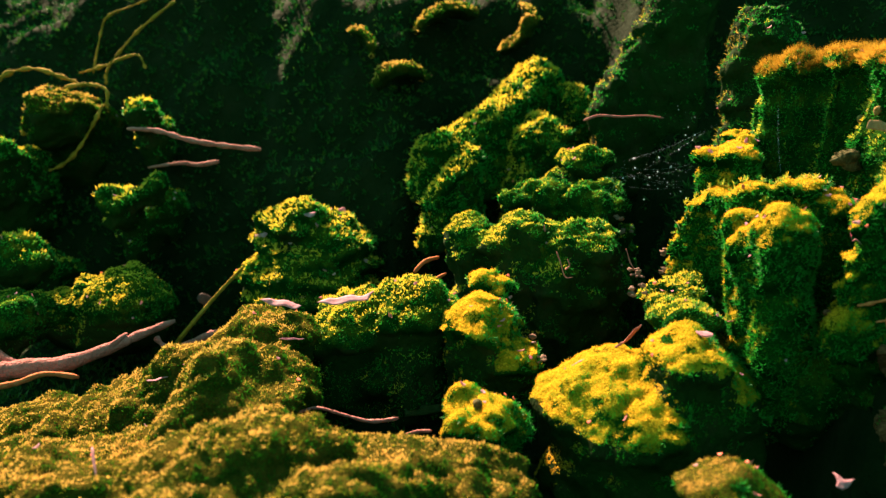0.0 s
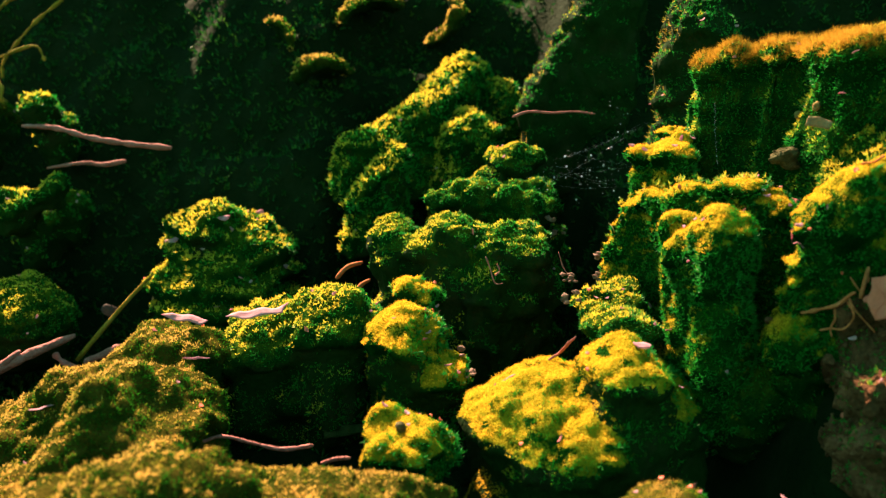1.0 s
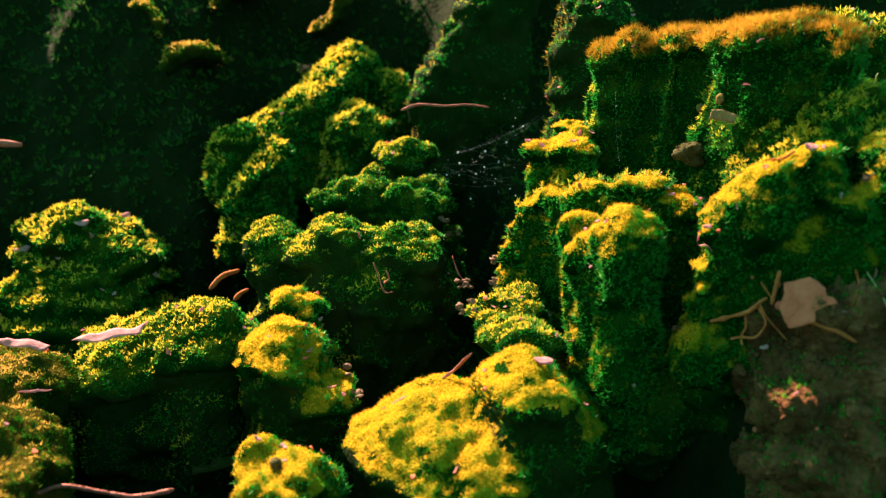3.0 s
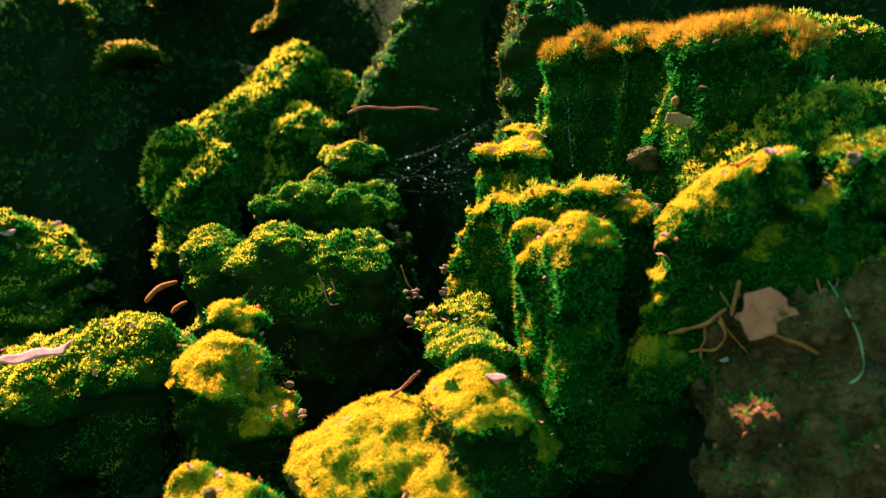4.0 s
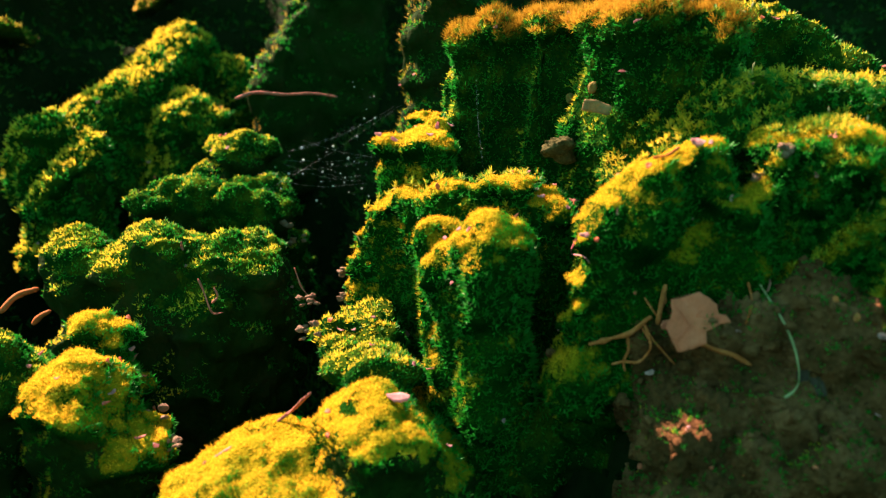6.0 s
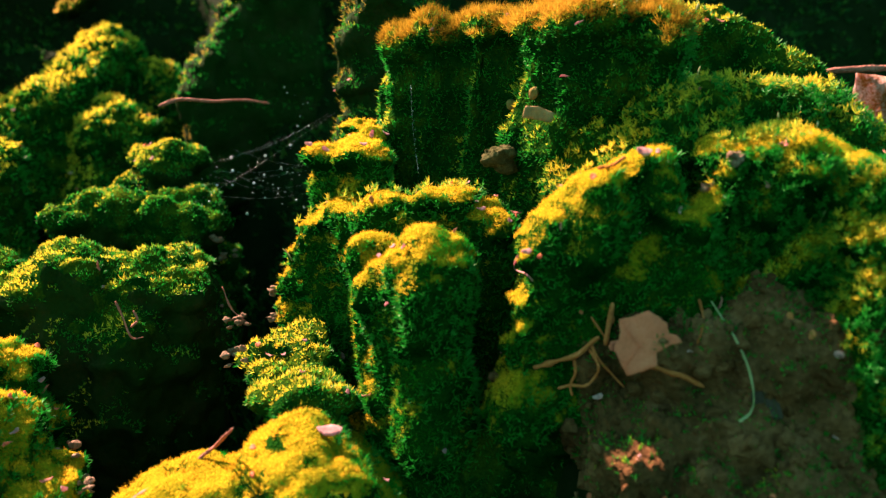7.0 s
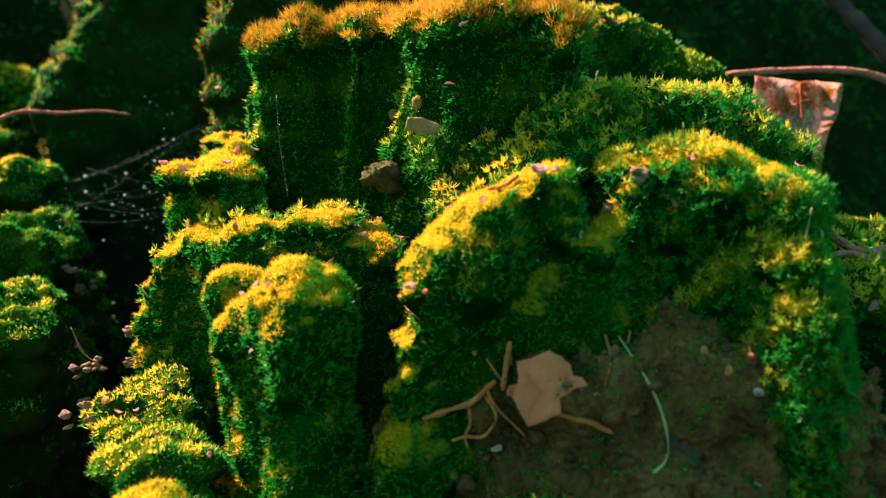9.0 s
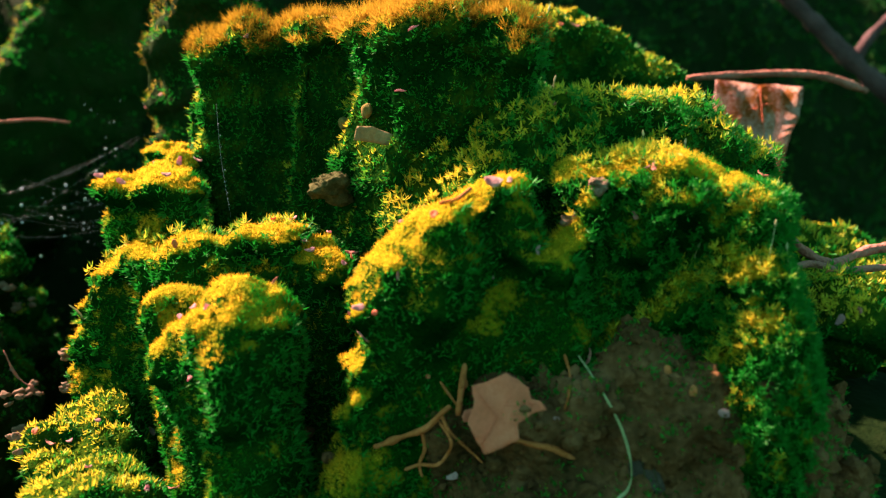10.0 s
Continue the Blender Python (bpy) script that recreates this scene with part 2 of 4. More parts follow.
def ground_height(x, y):
    """The bank: a low floor, a soil shoulder beside it and a steep slope behind."""
    smooth = lambda u: np.clip(u, 0, 1) ** 2 * (3 - 2 * np.clip(u, 0, 1))
    q, d = 0.67 * x + 0.74 * y, 0.30 * x + 0.95 * y
    z = 0.005 - 0.05 * smooth((y - 0.68) / 0.12) * smooth((-0.2 - x) / 0.1) + 0.08 * np.clip(y - 0.45, -0.6, 0.5) * smooth((x + 0.3) / 0.3)
    z = z + 0.13 * smooth((q - 0.46) / 0.13) * smooth((x - 0.265) / 0.06)
    foot = 0.95 + 0.12 * smooth((x + 0.06) / 0.10)
    top = 0.28 + 0.09 * smooth((-0.12 - x) / 0.15)
    rise = 1.5 * np.minimum(np.clip(d - foot, 0, 9), top)
    z = z + rise + 0.35 * np.clip(d - foot - top, 0, 3) + 0.03 * np.clip(d - 4, 0, 30)
    near = np.clip(1.5 - np.hypot(x - 0.1, y - 0.7) / 2.5, 0, 1)
    p = np.stack([x, y, z], 1)
    back = smooth((d - 0.85) / 0.2)
    return z + near * ((0.010 + 0.035 * back) * lumps(p, 0.11, 1) + (0.005 + 0.014 * back) * lumps(p, 0.04, 2) + 0.0025 * lumps(p, 0.012, 5))


SURFACE = {}


def moss_mound(name, label, lobes, seed, mat, style="velvet", density=1.0, rough=1.0, power=2.3, bare=-0.35, size=1.0, gold=0.5, voxel=0.0036, rounds=8, cap=0.007, earth=None, strata=0.0, stars=None, fringe=None, rim=0.0, stand=None, flare=0.2, under=0.08, gully=0.0):
    """A soil clod of fused lobes with a coat of moss that swells over its top and flanks."""
    rng = np.random.RandomState(seed)
    v, n, f = fused(lobes, power, voxel, rounds, stand, flare, under)
    cover = np.clip((n[:, 2] + 0.35 * lumps(v, 0.02, 4) - bare) / 0.35, 0, 1)
    lip = np.clip((n[:, 2] + 0.35 * lumps(v, 0.024, 27) + 0.05) / 0.3, 0, 1)
    billow = np.abs(lumps(v, 0.021, 3)) * 2 - 0.55
    small = np.abs(lumps(v, 0.009, 9)) * 2 - 0.55
    d = rough * (0.5 + 0.5 * np.clip(n[:, 2] + 0.4, 0, 1)) * (0.0048 * billow + 0.0022 * small + 0.008 * lumps(v, 0.05, 13) + 0.0012 * lumps(v, 0.0045, 15)) + cap * (lip - 0.62) - 0.0030
    layer = np.sin((v[:, 2] + 0.012 * lumps(v, 0.06, 17)) / 0.0046)
    d = d + strata * layer * np.clip(1.2 - np.abs(n[:, 2]), 0, 1)
    # upright runnels down the steep faces
    d = d + gully * (np.abs(lumps(v * (1, 1, 0.28), 0.022, 19)) * 2 - 0.6) * np.clip(1.1 - np.abs(n[:, 2]) * 1.4, 0, 1)
    v = v + n * d[:, None]
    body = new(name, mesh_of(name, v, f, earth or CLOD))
    # thatch where the moss grows, shade-dark earth where it is bare
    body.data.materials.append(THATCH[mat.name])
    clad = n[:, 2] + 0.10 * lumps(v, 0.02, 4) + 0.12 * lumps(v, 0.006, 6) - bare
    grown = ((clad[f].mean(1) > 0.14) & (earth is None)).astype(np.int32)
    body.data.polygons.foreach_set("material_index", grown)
    tagged(body, label, "earth clod" if earth else "moss mound")
    body_v, body_f = v, f
    per = {"velvet": 310000, "leafy": 120000}[style] * density / size ** 2
    p, n = scatter(rng, v, f, per)
    keep = p[:, 2] > ground_height(p[:, 0], p[:, 1]) - 0.002
    keep &= n[:, 2] + 0.28 * lumps(p, 0.02, 4) + 0.18 * lumps(p, 0.007, 6) > bare
    # thinner on the far side
    keep &= (n[:, 1] < 0.5) | (rng.rand(len(p)) < 0.2)
    p, n = p[keep], n[keep]
    if style == "velvet":
        axis = n + np.array((0, 0, 0.35))
        length, width, count, spread, vary = 0.0024 * size, 0.00034 * size, 7, 0.55, 0.10
    else:
        axis = n + np.array((0, 0, 0.5))
        length, width, count, spread, vary = 0.0028 * size, 0.00080 * size, 5, 0.8, 0.28
    axis /= np.linalg.norm(axis, axis=1)[:, None]
    # sunlit gold and shaded green are painted in by normal, besides uneven patches
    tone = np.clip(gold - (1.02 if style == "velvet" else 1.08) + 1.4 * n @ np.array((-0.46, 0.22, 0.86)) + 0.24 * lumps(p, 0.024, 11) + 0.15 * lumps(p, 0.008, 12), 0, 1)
    # shoots grow longer in some patches than in others
    lift = 1 + 0.45 * lumps(p, 0.012, 21)
    crown = np.full(len(p), True)
    if style == "velvet":
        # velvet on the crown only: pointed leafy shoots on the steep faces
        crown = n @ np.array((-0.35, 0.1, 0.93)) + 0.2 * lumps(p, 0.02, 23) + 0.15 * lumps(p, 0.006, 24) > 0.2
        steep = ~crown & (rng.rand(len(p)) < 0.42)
        # lowered, capped tone puts the shade of the steep faces into their green
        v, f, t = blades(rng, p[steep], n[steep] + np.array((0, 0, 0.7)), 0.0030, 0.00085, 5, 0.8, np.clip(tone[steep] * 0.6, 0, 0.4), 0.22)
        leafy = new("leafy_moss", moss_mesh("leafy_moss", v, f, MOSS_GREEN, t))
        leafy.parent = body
        tagged(leafy, "pointed shoots on the steep faces, painted shade-dark green", "", "", "stuff")
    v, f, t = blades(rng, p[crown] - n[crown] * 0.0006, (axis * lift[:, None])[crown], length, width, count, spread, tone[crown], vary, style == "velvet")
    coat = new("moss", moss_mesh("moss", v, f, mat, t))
    coat.parent = body
    tagged(coat, "", "", "", "stuff")
    SURFACE.setdefault(label, (p, n))
    if fringe:
        # a fringe of long rusty fuzz along the top edge
        many, most, least = fringe
        pick = (n[:, 2] > 0.35) & (p[:, 2] > least) & (rng.rand(len(p)) < many) & (p[:, 0] < most + 0.03 * lumps(p, 0.03, 33))
        v, f, t = blades(rng, p[pick] + n[pick] * 0.002, n[pick] + np.array((0, -0.25, 0.35)), 0.0042, 0.00034, 16, 0.65, tone[pick], 0.2, True)
        edge = new("moss_fringe", moss_mesh("moss_fringe", v, f, MOSS_RUST, t))
        edge.parent = body
        tagged(edge, "rusty orange moss fringe", "", "", "stuff")
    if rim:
        # pale fuzz added as a painted lit rim on the sun side
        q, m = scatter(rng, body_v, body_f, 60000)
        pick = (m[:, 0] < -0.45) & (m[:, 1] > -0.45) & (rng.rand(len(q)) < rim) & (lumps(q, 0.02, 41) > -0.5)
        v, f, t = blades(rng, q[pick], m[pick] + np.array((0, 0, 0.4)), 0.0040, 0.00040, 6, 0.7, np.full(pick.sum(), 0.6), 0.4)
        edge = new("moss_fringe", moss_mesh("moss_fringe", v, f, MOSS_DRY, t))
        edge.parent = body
        tagged(edge, "ochre fuzz painting a lit rim along the edge", "", "", "stuff")
    if stars:
        # longer star-shaped shoots where the moss is lush
        many, least, warm = stars
        pick = rng.rand(len(p)) < many * np.clip((p[:, 0] - least) / 0.06, 0, 1) * (lumps(p, 0.03, 31) > -0.3)
        v, f, t = blades(rng, p[pick] + n[pick] * 0.003, n[pick] + np.array((0, 0, 0.5)), 0.0025, 0.00062, 13, 0.95, np.clip(tone[pick] + warm, 0, 1))
        lush = new("star_moss", moss_mesh("star_moss", v, f, MOSS_GREEN, t))
        lush.parent = body
        tagged(lush, "star-shaped leafy shoots", "", "", "stuff")
    return body


# ---- ground ----
def ground():
    fine_x, fine_y = np.arange(-0.95, 1.35, 0.010), np.arange(0.15, 1.95, 0.010)
    out = np.geomspace(0.03, 40, 26)
    xs = np.concatenate([fine_x[0] - out[::-1], fine_x, fine_x[-1] + out])
    ys = np.concatenate([fine_y[0] - out[::-1], fine_y, fine_y[-1] + out])
    gx, gy = np.meshgrid(xs, ys)
    x, y = gx.ravel(), gy.ravel()
    v = np.stack([x, y, ground_height(x, y)], 1)
    w, h = len(xs), len(ys)
    i = (np.arange(h - 1)[:, None] * w + np.arange(w - 1)).ravel()
    f = np.stack([i, i + 1, i + w + 1, i + w], 1)
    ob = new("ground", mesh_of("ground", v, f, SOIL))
    tagged(ob, "crumbly earth bank, shade painted into its colour, rising steeply behind", "ground", "", "structure")
    rng = np.random.RandomState(77)
    n = 44000
    px, py = rng.uniform(-0.9, 1.5, n), rng.uniform(0.5, 2.0, n)
    p = np.stack([px, py, ground_height(px, py)], 1)
    keep = (0.3 * px + 0.95 * py > 0.60 + 0.2 * rng.rand(n)) & (lumps(p, 0.06, 8) > -0.85)
    p = p[keep]
    e = 0.004
    nx = ground_height(p[:, 0] + e, p[:, 1]) - ground_height(p[:, 0] - e, p[:, 1])
    ny = ground_height(p[:, 0], p[:, 1] + e) - ground_height(p[:, 0], p[:, 1] - e)
    normal = np.stack([-nx, -ny, np.full(len(p), 2 * e)], 1)
    normal /= np.linalg.norm(normal, axis=1)[:, None]
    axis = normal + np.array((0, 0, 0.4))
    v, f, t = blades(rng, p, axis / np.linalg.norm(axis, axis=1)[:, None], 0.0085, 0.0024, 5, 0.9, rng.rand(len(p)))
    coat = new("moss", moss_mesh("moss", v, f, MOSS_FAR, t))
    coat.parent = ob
    tagged(coat, "thin moss over the slope, dark green with painted shade", "", "", "stuff")


ground()

# ---- moss mounds ----
BANK_FRONT = [
    (-0.144, 0.597, 0.069, 0.058, 0.060, 0.050, -2),
    (-0.154, 0.546, 0.065, 0.060, 0.060, 0.050, -2),
    (-0.156, 0.686, 0.068, 0.045, 0.080, 0.054, -2),
    (-0.192, 0.673, 0.042, 0.064, 0.085, 0.055, -2),
    (-0.270, 0.658, 0.001, 0.075, 0.090, 0.058, -2),
    (-0.225, 0.660, 0.019, 0.075, 0.090, 0.056, -2),
    (-0.315, 0.656, -0.019, 0.085, 0.100, 0.063, -2),
    (-0.385, 0.636, -0.031, 0.078, 0.100, 0.059, -2),
    (-0.125, 0.461, 0.038, 0.088, 0.080, 0.059, -2),
    (-0.051, 0.439, 0.044, 0.060, 0.070, 0.053, -2),
    (-0.224, 0.481, 0.021, 0.095, 0.100, 0.057, -2),
    (-0.323, 0.482, 0.010, 0.076, 0.100, 0.057, -2),
    (0.021, 0.459, 0.058, 0.035, 0.050, 0.026, -2),
]
RIDGE = [
    (-0.025, 0.718, 0.105, 0.049, 0.055, 0.040, -2),
    (-0.087, 0.726, 0.083, 0.052, 0.055, 0.043, -2),
    (-0.046, 0.727, 0.040, 0.082, 0.055, 0.060, -2),
]
KNOB = [
    (0.036, 0.667, 0.105, 0.036, 0.040, 0.033, -2),
    (0.058, 0.661, 0.077, 0.040, 0.045, 0.035, -2),
]
SMALL_KNOB = [
    (0.052, 0.740, 0.129, 0.025, 0.030, 0.024, -2),
    (0.051, 0.732, 0.085, 0.026, 0.030, 0.041, -2),
]
LOAF = [
    (0.039, 0.853, 0.146, 0.032, 0.045, 0.037, -2),
    (0.093, 0.814, 0.160, 0.031, 0.045, 0.035, -2),
    (0.157, 0.801, 0.154, 0.041, 0.050, 0.038, -2),
    (0.150, 0.811, 0.099, 0.063, 0.060, 0.066, -2),
    (0.062, 0.842, 0.091, 0.053, 0.055, 0.056, -2),
    (0.125, 0.793, 0.107, 0.080, 0.050, 0.066, -2),
    (0.111, 0.811, 0.155, 0.072, 0.048, 0.032, -2),
]
LOAF_BACK = [
    (0.116, 0.917, 0.185, 0.047, 0.045, 0.037, -2),
    (0.179, 0.895, 0.182, 0.036, 0.045, 0.036, -2),
    (0.141, 0.920, 0.148, 0.074, 0.050, 0.047, -2),
    (0.167, 0.942, 0.109, 0.076, 0.060, 0.076, -2),
]
BUTTON = [
    (0.180, 0.944, 0.234, 0.032, 0.035, 0.027, -2),
    (0.174, 0.957, 0.198, 0.042, 0.040, 0.042, -2),
    (0.187, 0.975, 0.132, 0.050, 0.050, 0.064, -2),
]
SPUR = crest([
    (0.172, 1.236, 0.376, 0.030),
    (0.151, 1.216, 0.363, 0.032),
    (0.123, 1.189, 0.338, 0.032),
    (0.093, 1.157, 0.314, 0.032),
    (0.064, 1.125, 0.291, 0.030),
    (0.036, 1.105, 0.274, 0.026),
    (0.007, 1.097, 0.268, 0.022),
    (-0.014, 1.094, 0.264, 0.018),
    (0.204, 1.211, 0.344, 0.024),
    (0.221, 1.194, 0.320, 0.020),
], 1.3, 1.2, -2, 3)
SPUR_STEP = crest([
    (0.159, 1.136, 0.297, 0.028),
    (0.178, 1.121, 0.280, 0.022),
    (0.126, 1.106, 0.278, 0.026),
], 1.3, 1.2, -2, 3)
SPUR_FINGERS = crest([
    (0.049, 1.069, 0.251, 0.022),
    (0.028, 1.047, 0.233, 0.018),
    (0.009, 1.035, 0.209, 0.016),
    (-0.003, 1.022, 0.187, 0.013),
], 1.3, 1.2, -2, 3)
STUMP = [
    (-0.172, 1.074, 0.104, 0.072, 0.080, 0.068, -2),
    (-0.132, 1.056, 0.092, 0.062, 0.075, 0.056, -2),
    (-0.160, 1.034, 0.060, 0.090, 0.080, 0.060, -2),
]
FAR_KNOB = [
    (-0.411, 1.027, 0.034, 0.069, 0.070, 0.060, -2),
    (-0.474, 1.026, 0.018, 0.037, 0.050, 0.041, -2),
]
FAR_KNOB_B = [
    (-0.524, 0.979, 0.024, 0.044, 0.060, 0.037, -2),
]
BIG_CUSHION = [
    (0.184, 0.552, 0.117, 0.032, 0.045, 0.026, -2),
    (0.151, 0.576, 0.058, 0.073, 0.075, 0.056, -2),
    (0.207, 0.575, 0.069, 0.045, 0.060, 0.056, -2),
    (0.107, 0.579, 0.062, 0.034, 0.055, 0.036, -2),
    (0.177, 0.637, -0.035, 0.095, 0.070, 0.080, -2),
]
TAIL = [
    (0.202, 0.647, 0.138, 0.034, 0.035, 0.027, -2),
    (0.199, 0.606, 0.130, 0.028, 0.040, 0.025, -2),
]
PUFF = [
    (0.029, 0.559, 0.058, 0.033, 0.040, 0.028, -2),
]
PUFF_FRONT = [
    (0.173, 0.436, 0.068, 0.030, 0.035, 0.017, -2),
]
FIST = crest([
    (0.239, 0.601, 0.228, 0.015),
    (0.255, 0.563, 0.238, 0.0255),
], 1.15, 1.15) + [
    (0.252, 0.573, 0.192, 0.034, 0.022, 0.030, -32),
]
KNUCKLE = crest([
    (0.295, 0.602, 0.241, 0.013),
    (0.302, 0.596, 0.246, 0.015),
    (0.306, 0.584, 0.238, 0.012),
])
TOWER = crest([
    (0.268, 0.719, 0.294, 0.014),
    (0.272, 0.711, 0.292, 0.013),
    (0.274, 0.693, 0.284, 0.012),
    (0.245, 0.694, 0.274, 0.017),
    (0.254, 0.684, 0.278, 0.021),
    (0.262, 0.674, 0.277, 0.019),
], 1.1, 0.9)
TOWER_CREST = crest([
    (0.212, 0.693, 0.175, 0.009),
    (0.217, 0.688, 0.194, 0.010),
    (0.224, 0.685, 0.213, 0.011),
    (0.231, 0.682, 0.231, 0.013),
    (0.238, 0.674, 0.240, 0.014),
    (0.245, 0.659, 0.239, 0.013),
    (0.251, 0.643, 0.239, 0.012),
    (0.258, 0.633, 0.247, 0.014),
    (0.268, 0.621, 0.249, 0.014),
    (0.280, 0.614, 0.255, 0.014),
    (0.291, 0.605, 0.255, 0.013),
], 1.2, 0.9, -32, 2)
TWIN = crest([
    (0.283, 0.520, 0.190, 0.014),
    (0.287, 0.522, 0.213, 0.013),
    (0.291, 0.524, 0.230, 0.011),
    (0.294, 0.524, 0.245, 0.014),
    (0.302, 0.522, 0.260, 0.017),
    (0.313, 0.517, 0.269, 0.018),
    (0.326, 0.510, 0.277, 0.018),
    (0.337, 0.505, 0.284, 0.015),
    (0.341, 0.494, 0.268, 0.010),
    (0.345, 0.482, 0.252, 0.009),
    (0.352, 0.478, 0.249, 0.009),
    (0.373, 0.485, 0.270, 0.010),
    (0.383, 0.489, 0.286, 0.015),
    (0.397, 0.483, 0.291, 0.021),
    (0.410, 0.473, 0.290, 0.022),
    (0.419, 0.462, 0.286, 0.021),
    (0.423, 0.450, 0.277, 0.019),
    (0.422, 0.439, 0.262, 0.018),
    (0.419, 0.431, 0.247, 0.019),
    (0.417, 0.424, 0.230, 0.019),
    (0.414, 0.417, 0.212, 0.019),
], 1.2, 0.9, -32, 2)
SIDE_CUSHION = [
    (0.465, 0.422, 0.213, 0.024, 0.037, 0.022, -32),
]
WALL_MOUND = crest([
    (0.299, 0.704, 0.351, 0.023),
    (0.315, 0.688, 0.357, 0.023),
    (0.335, 0.659, 0.360, 0.021),
    (0.345, 0.644, 0.361, 0.019),
    (0.349, 0.609, 0.362, 0.025),
    (0.354, 0.583, 0.362, 0.027),
    (0.369, 0.570, 0.361, 0.027),
    (0.387, 0.559, 0.355, 0.025),
], 1.4, 1.0) + [
    (0.420, 0.650, 0.290, 0.070, 0.060, 0.060, -32),
    (0.354, 0.651, 0.290, 0.078, 0.034, 0.040, -64),
    (0.328, 0.694, 0.290, 0.034, 0.030, 0.040, -64),
]
WALL_STEP = crest([
    (0.351, 0.566, 0.286, 0.030),
    (0.366, 0.547, 0.297, 0.030),
    (0.383, 0.535, 0.306, 0.030),
    (0.403, 0.528, 0.313, 0.028),
    (0.426, 0.520, 0.317, 0.028),
    (0.450, 0.510, 0.317, 0.028),
    (0.464, 0.498, 0.310, 0.024),
    (0.467, 0.485, 0.299, 0.020),
], 1.3, 2.0, -32, 2)
WALL_LOW = crest([
    (0.405, 0.508, 0.268, 0.024),
    (0.421, 0.497, 0.284, 0.024),
    (0.437, 0.486, 0.286, 0.022),
], 1.3, 1.2)
WALL_FAR = crest([
    (0.460, 0.715, 0.380, 0.030),
    (0.504, 0.691, 0.383, 0.035),
    (0.541, 0.669, 0.374, 0.030),
    (0.566, 0.652, 0.358, 0.030),
    (0.576, 0.632, 0.343, 0.025),
], 1.3, 0.9, -32, 2)
WALL_BACK = [
    (0.333, 0.815, 0.332, 0.043, 0.040, 0.086, -32),
    (0.327, 0.804, 0.204, 0.048, 0.050, 0.109, -32),
]
FAR_RIDGE = crest([
    (0.352, 1.159, 0.494, 0.045),
    (0.318, 1.143, 0.443, 0.032),
    (0.288, 1.129, 0.402, 0.026),
    (0.263, 1.116, 0.373, 0.022),
    (0.245, 1.102, 0.343, 0.019),
    (0.227, 1.090, 0.318, 0.016),
], 1.3, 1.2, -2, 3)
SOIL_FACE = [
    (0.346, 0.497, 0.153, 0.050, 0.037, 0.050, -32),
    (0.388, 0.460, 0.154, 0.058, 0.042, 0.052, -32),
    (0.433, 0.433, 0.160, 0.047, 0.046, 0.050, -32),
    (0.371, 0.456, 0.125, 0.078, 0.046, 0.040, -32),
    (0.349, 0.462, 0.084, 0.063, 0.046, 0.038, -20),
]
SADDLE = [
    (0.306, 0.575, 0.102, 0.036, 0.038, 0.052, -32),
    (0.287, 0.572, 0.086, 0.036, 0.038, 0.045, -32),
    (0.322, 0.539, 0.106, 0.028, 0.034, 0.035, -32),
]
LEDGE_A = crest([
    (-0.078, 1.198, 0.339, 0.010),
    (-0.063, 1.199, 0.359, 0.013),
    (-0.042, 1.200, 0.365, 0.013),
    (-0.023, 1.223, 0.361, 0.012),
    (-0.011, 1.235, 0.351, 0.009),
], 3.0, 1.0, -2, 3)
LEDGE_B = crest([
    (-0.121, 1.271, 0.424, 0.010),
    (-0.105, 1.257, 0.418, 0.012),
    (-0.094, 1.239, 0.399, 0.010),
    (-0.091, 1.220, 0.382, 0.007),
], 3.0, 1.0, -2, 3)
LEDGE_C = crest([
    (-0.020, 1.270, 0.430, 0.011),
    (-0.006, 1.299, 0.452, 0.014),
    (0.019, 1.344, 0.468, 0.014),
    (0.041, 1.345, 0.469, 0.013),
    (0.063, 1.346, 0.457, 0.010),
], 3.0, 1.0, -2, 3)
LEDGE_D = crest([
    (0.149, 1.319, 0.470, 0.010),
    (0.158, 1.306, 0.447, 0.013),
    (0.149, 1.302, 0.425, 0.012),
    (0.130, 1.302, 0.408, 0.011),
    (0.112, 1.305, 0.397, 0.008),
], 3.0, 1.0, -2, 3)
LEDGE_E = [
    (-0.430, 1.201, 0.280, 0.025, 0.040, 0.032, -2),
    (-0.430, 1.276, 0.235, 0.028, 0.052, 0.051, -2),
]
LEDGE_F = [
    (-0.429, 1.099, 0.154, 0.028, 0.040, 0.030, -2),
    (-0.429, 1.174, 0.109, 0.031, 0.052, 0.047, -2),
    (-0.389, 1.122, 0.177, 0.017, 0.030, 0.025, -2),
    (-0.389, 1.197, 0.132, 0.019, 0.039, 0.041, -2),
]
LEDGE_G = [
    (-0.618, 1.163, 0.199, 0.031, 0.060, 0.050, -2),
    (-0.618, 1.238, 0.154, 0.034, 0.078, 0.081, -2),
]
LEDGE_H = [
    (-0.549, 1.042, 0.091, 0.039, 0.050, 0.036, -2),
    (-0.549, 1.117, 0.046, 0.043, 0.065, 0.057, -2),
]
LEDGE_J = [
    (-0.581, 1.285, 0.273, 0.053, 0.060, 0.053, -2),
    (-0.581, 1.360, 0.228, 0.059, 0.078, 0.085, -2),
]
LEDGE_K = [
    (0.624, 0.505, 0.182, 0.040, 0.060, 0.030, -36),
    (0.638, 0.533, 0.201, 0.046, 0.050, 0.030, -36),
    (0.611, 0.476, 0.183, 0.031, 0.050, 0.031, -36),
]
LEAF_AT = [(0.3171, 0.4674, 0.1956), (0.3143, 0.4832, 0.1905), (0.3146, 0.4887, 0.2019)]
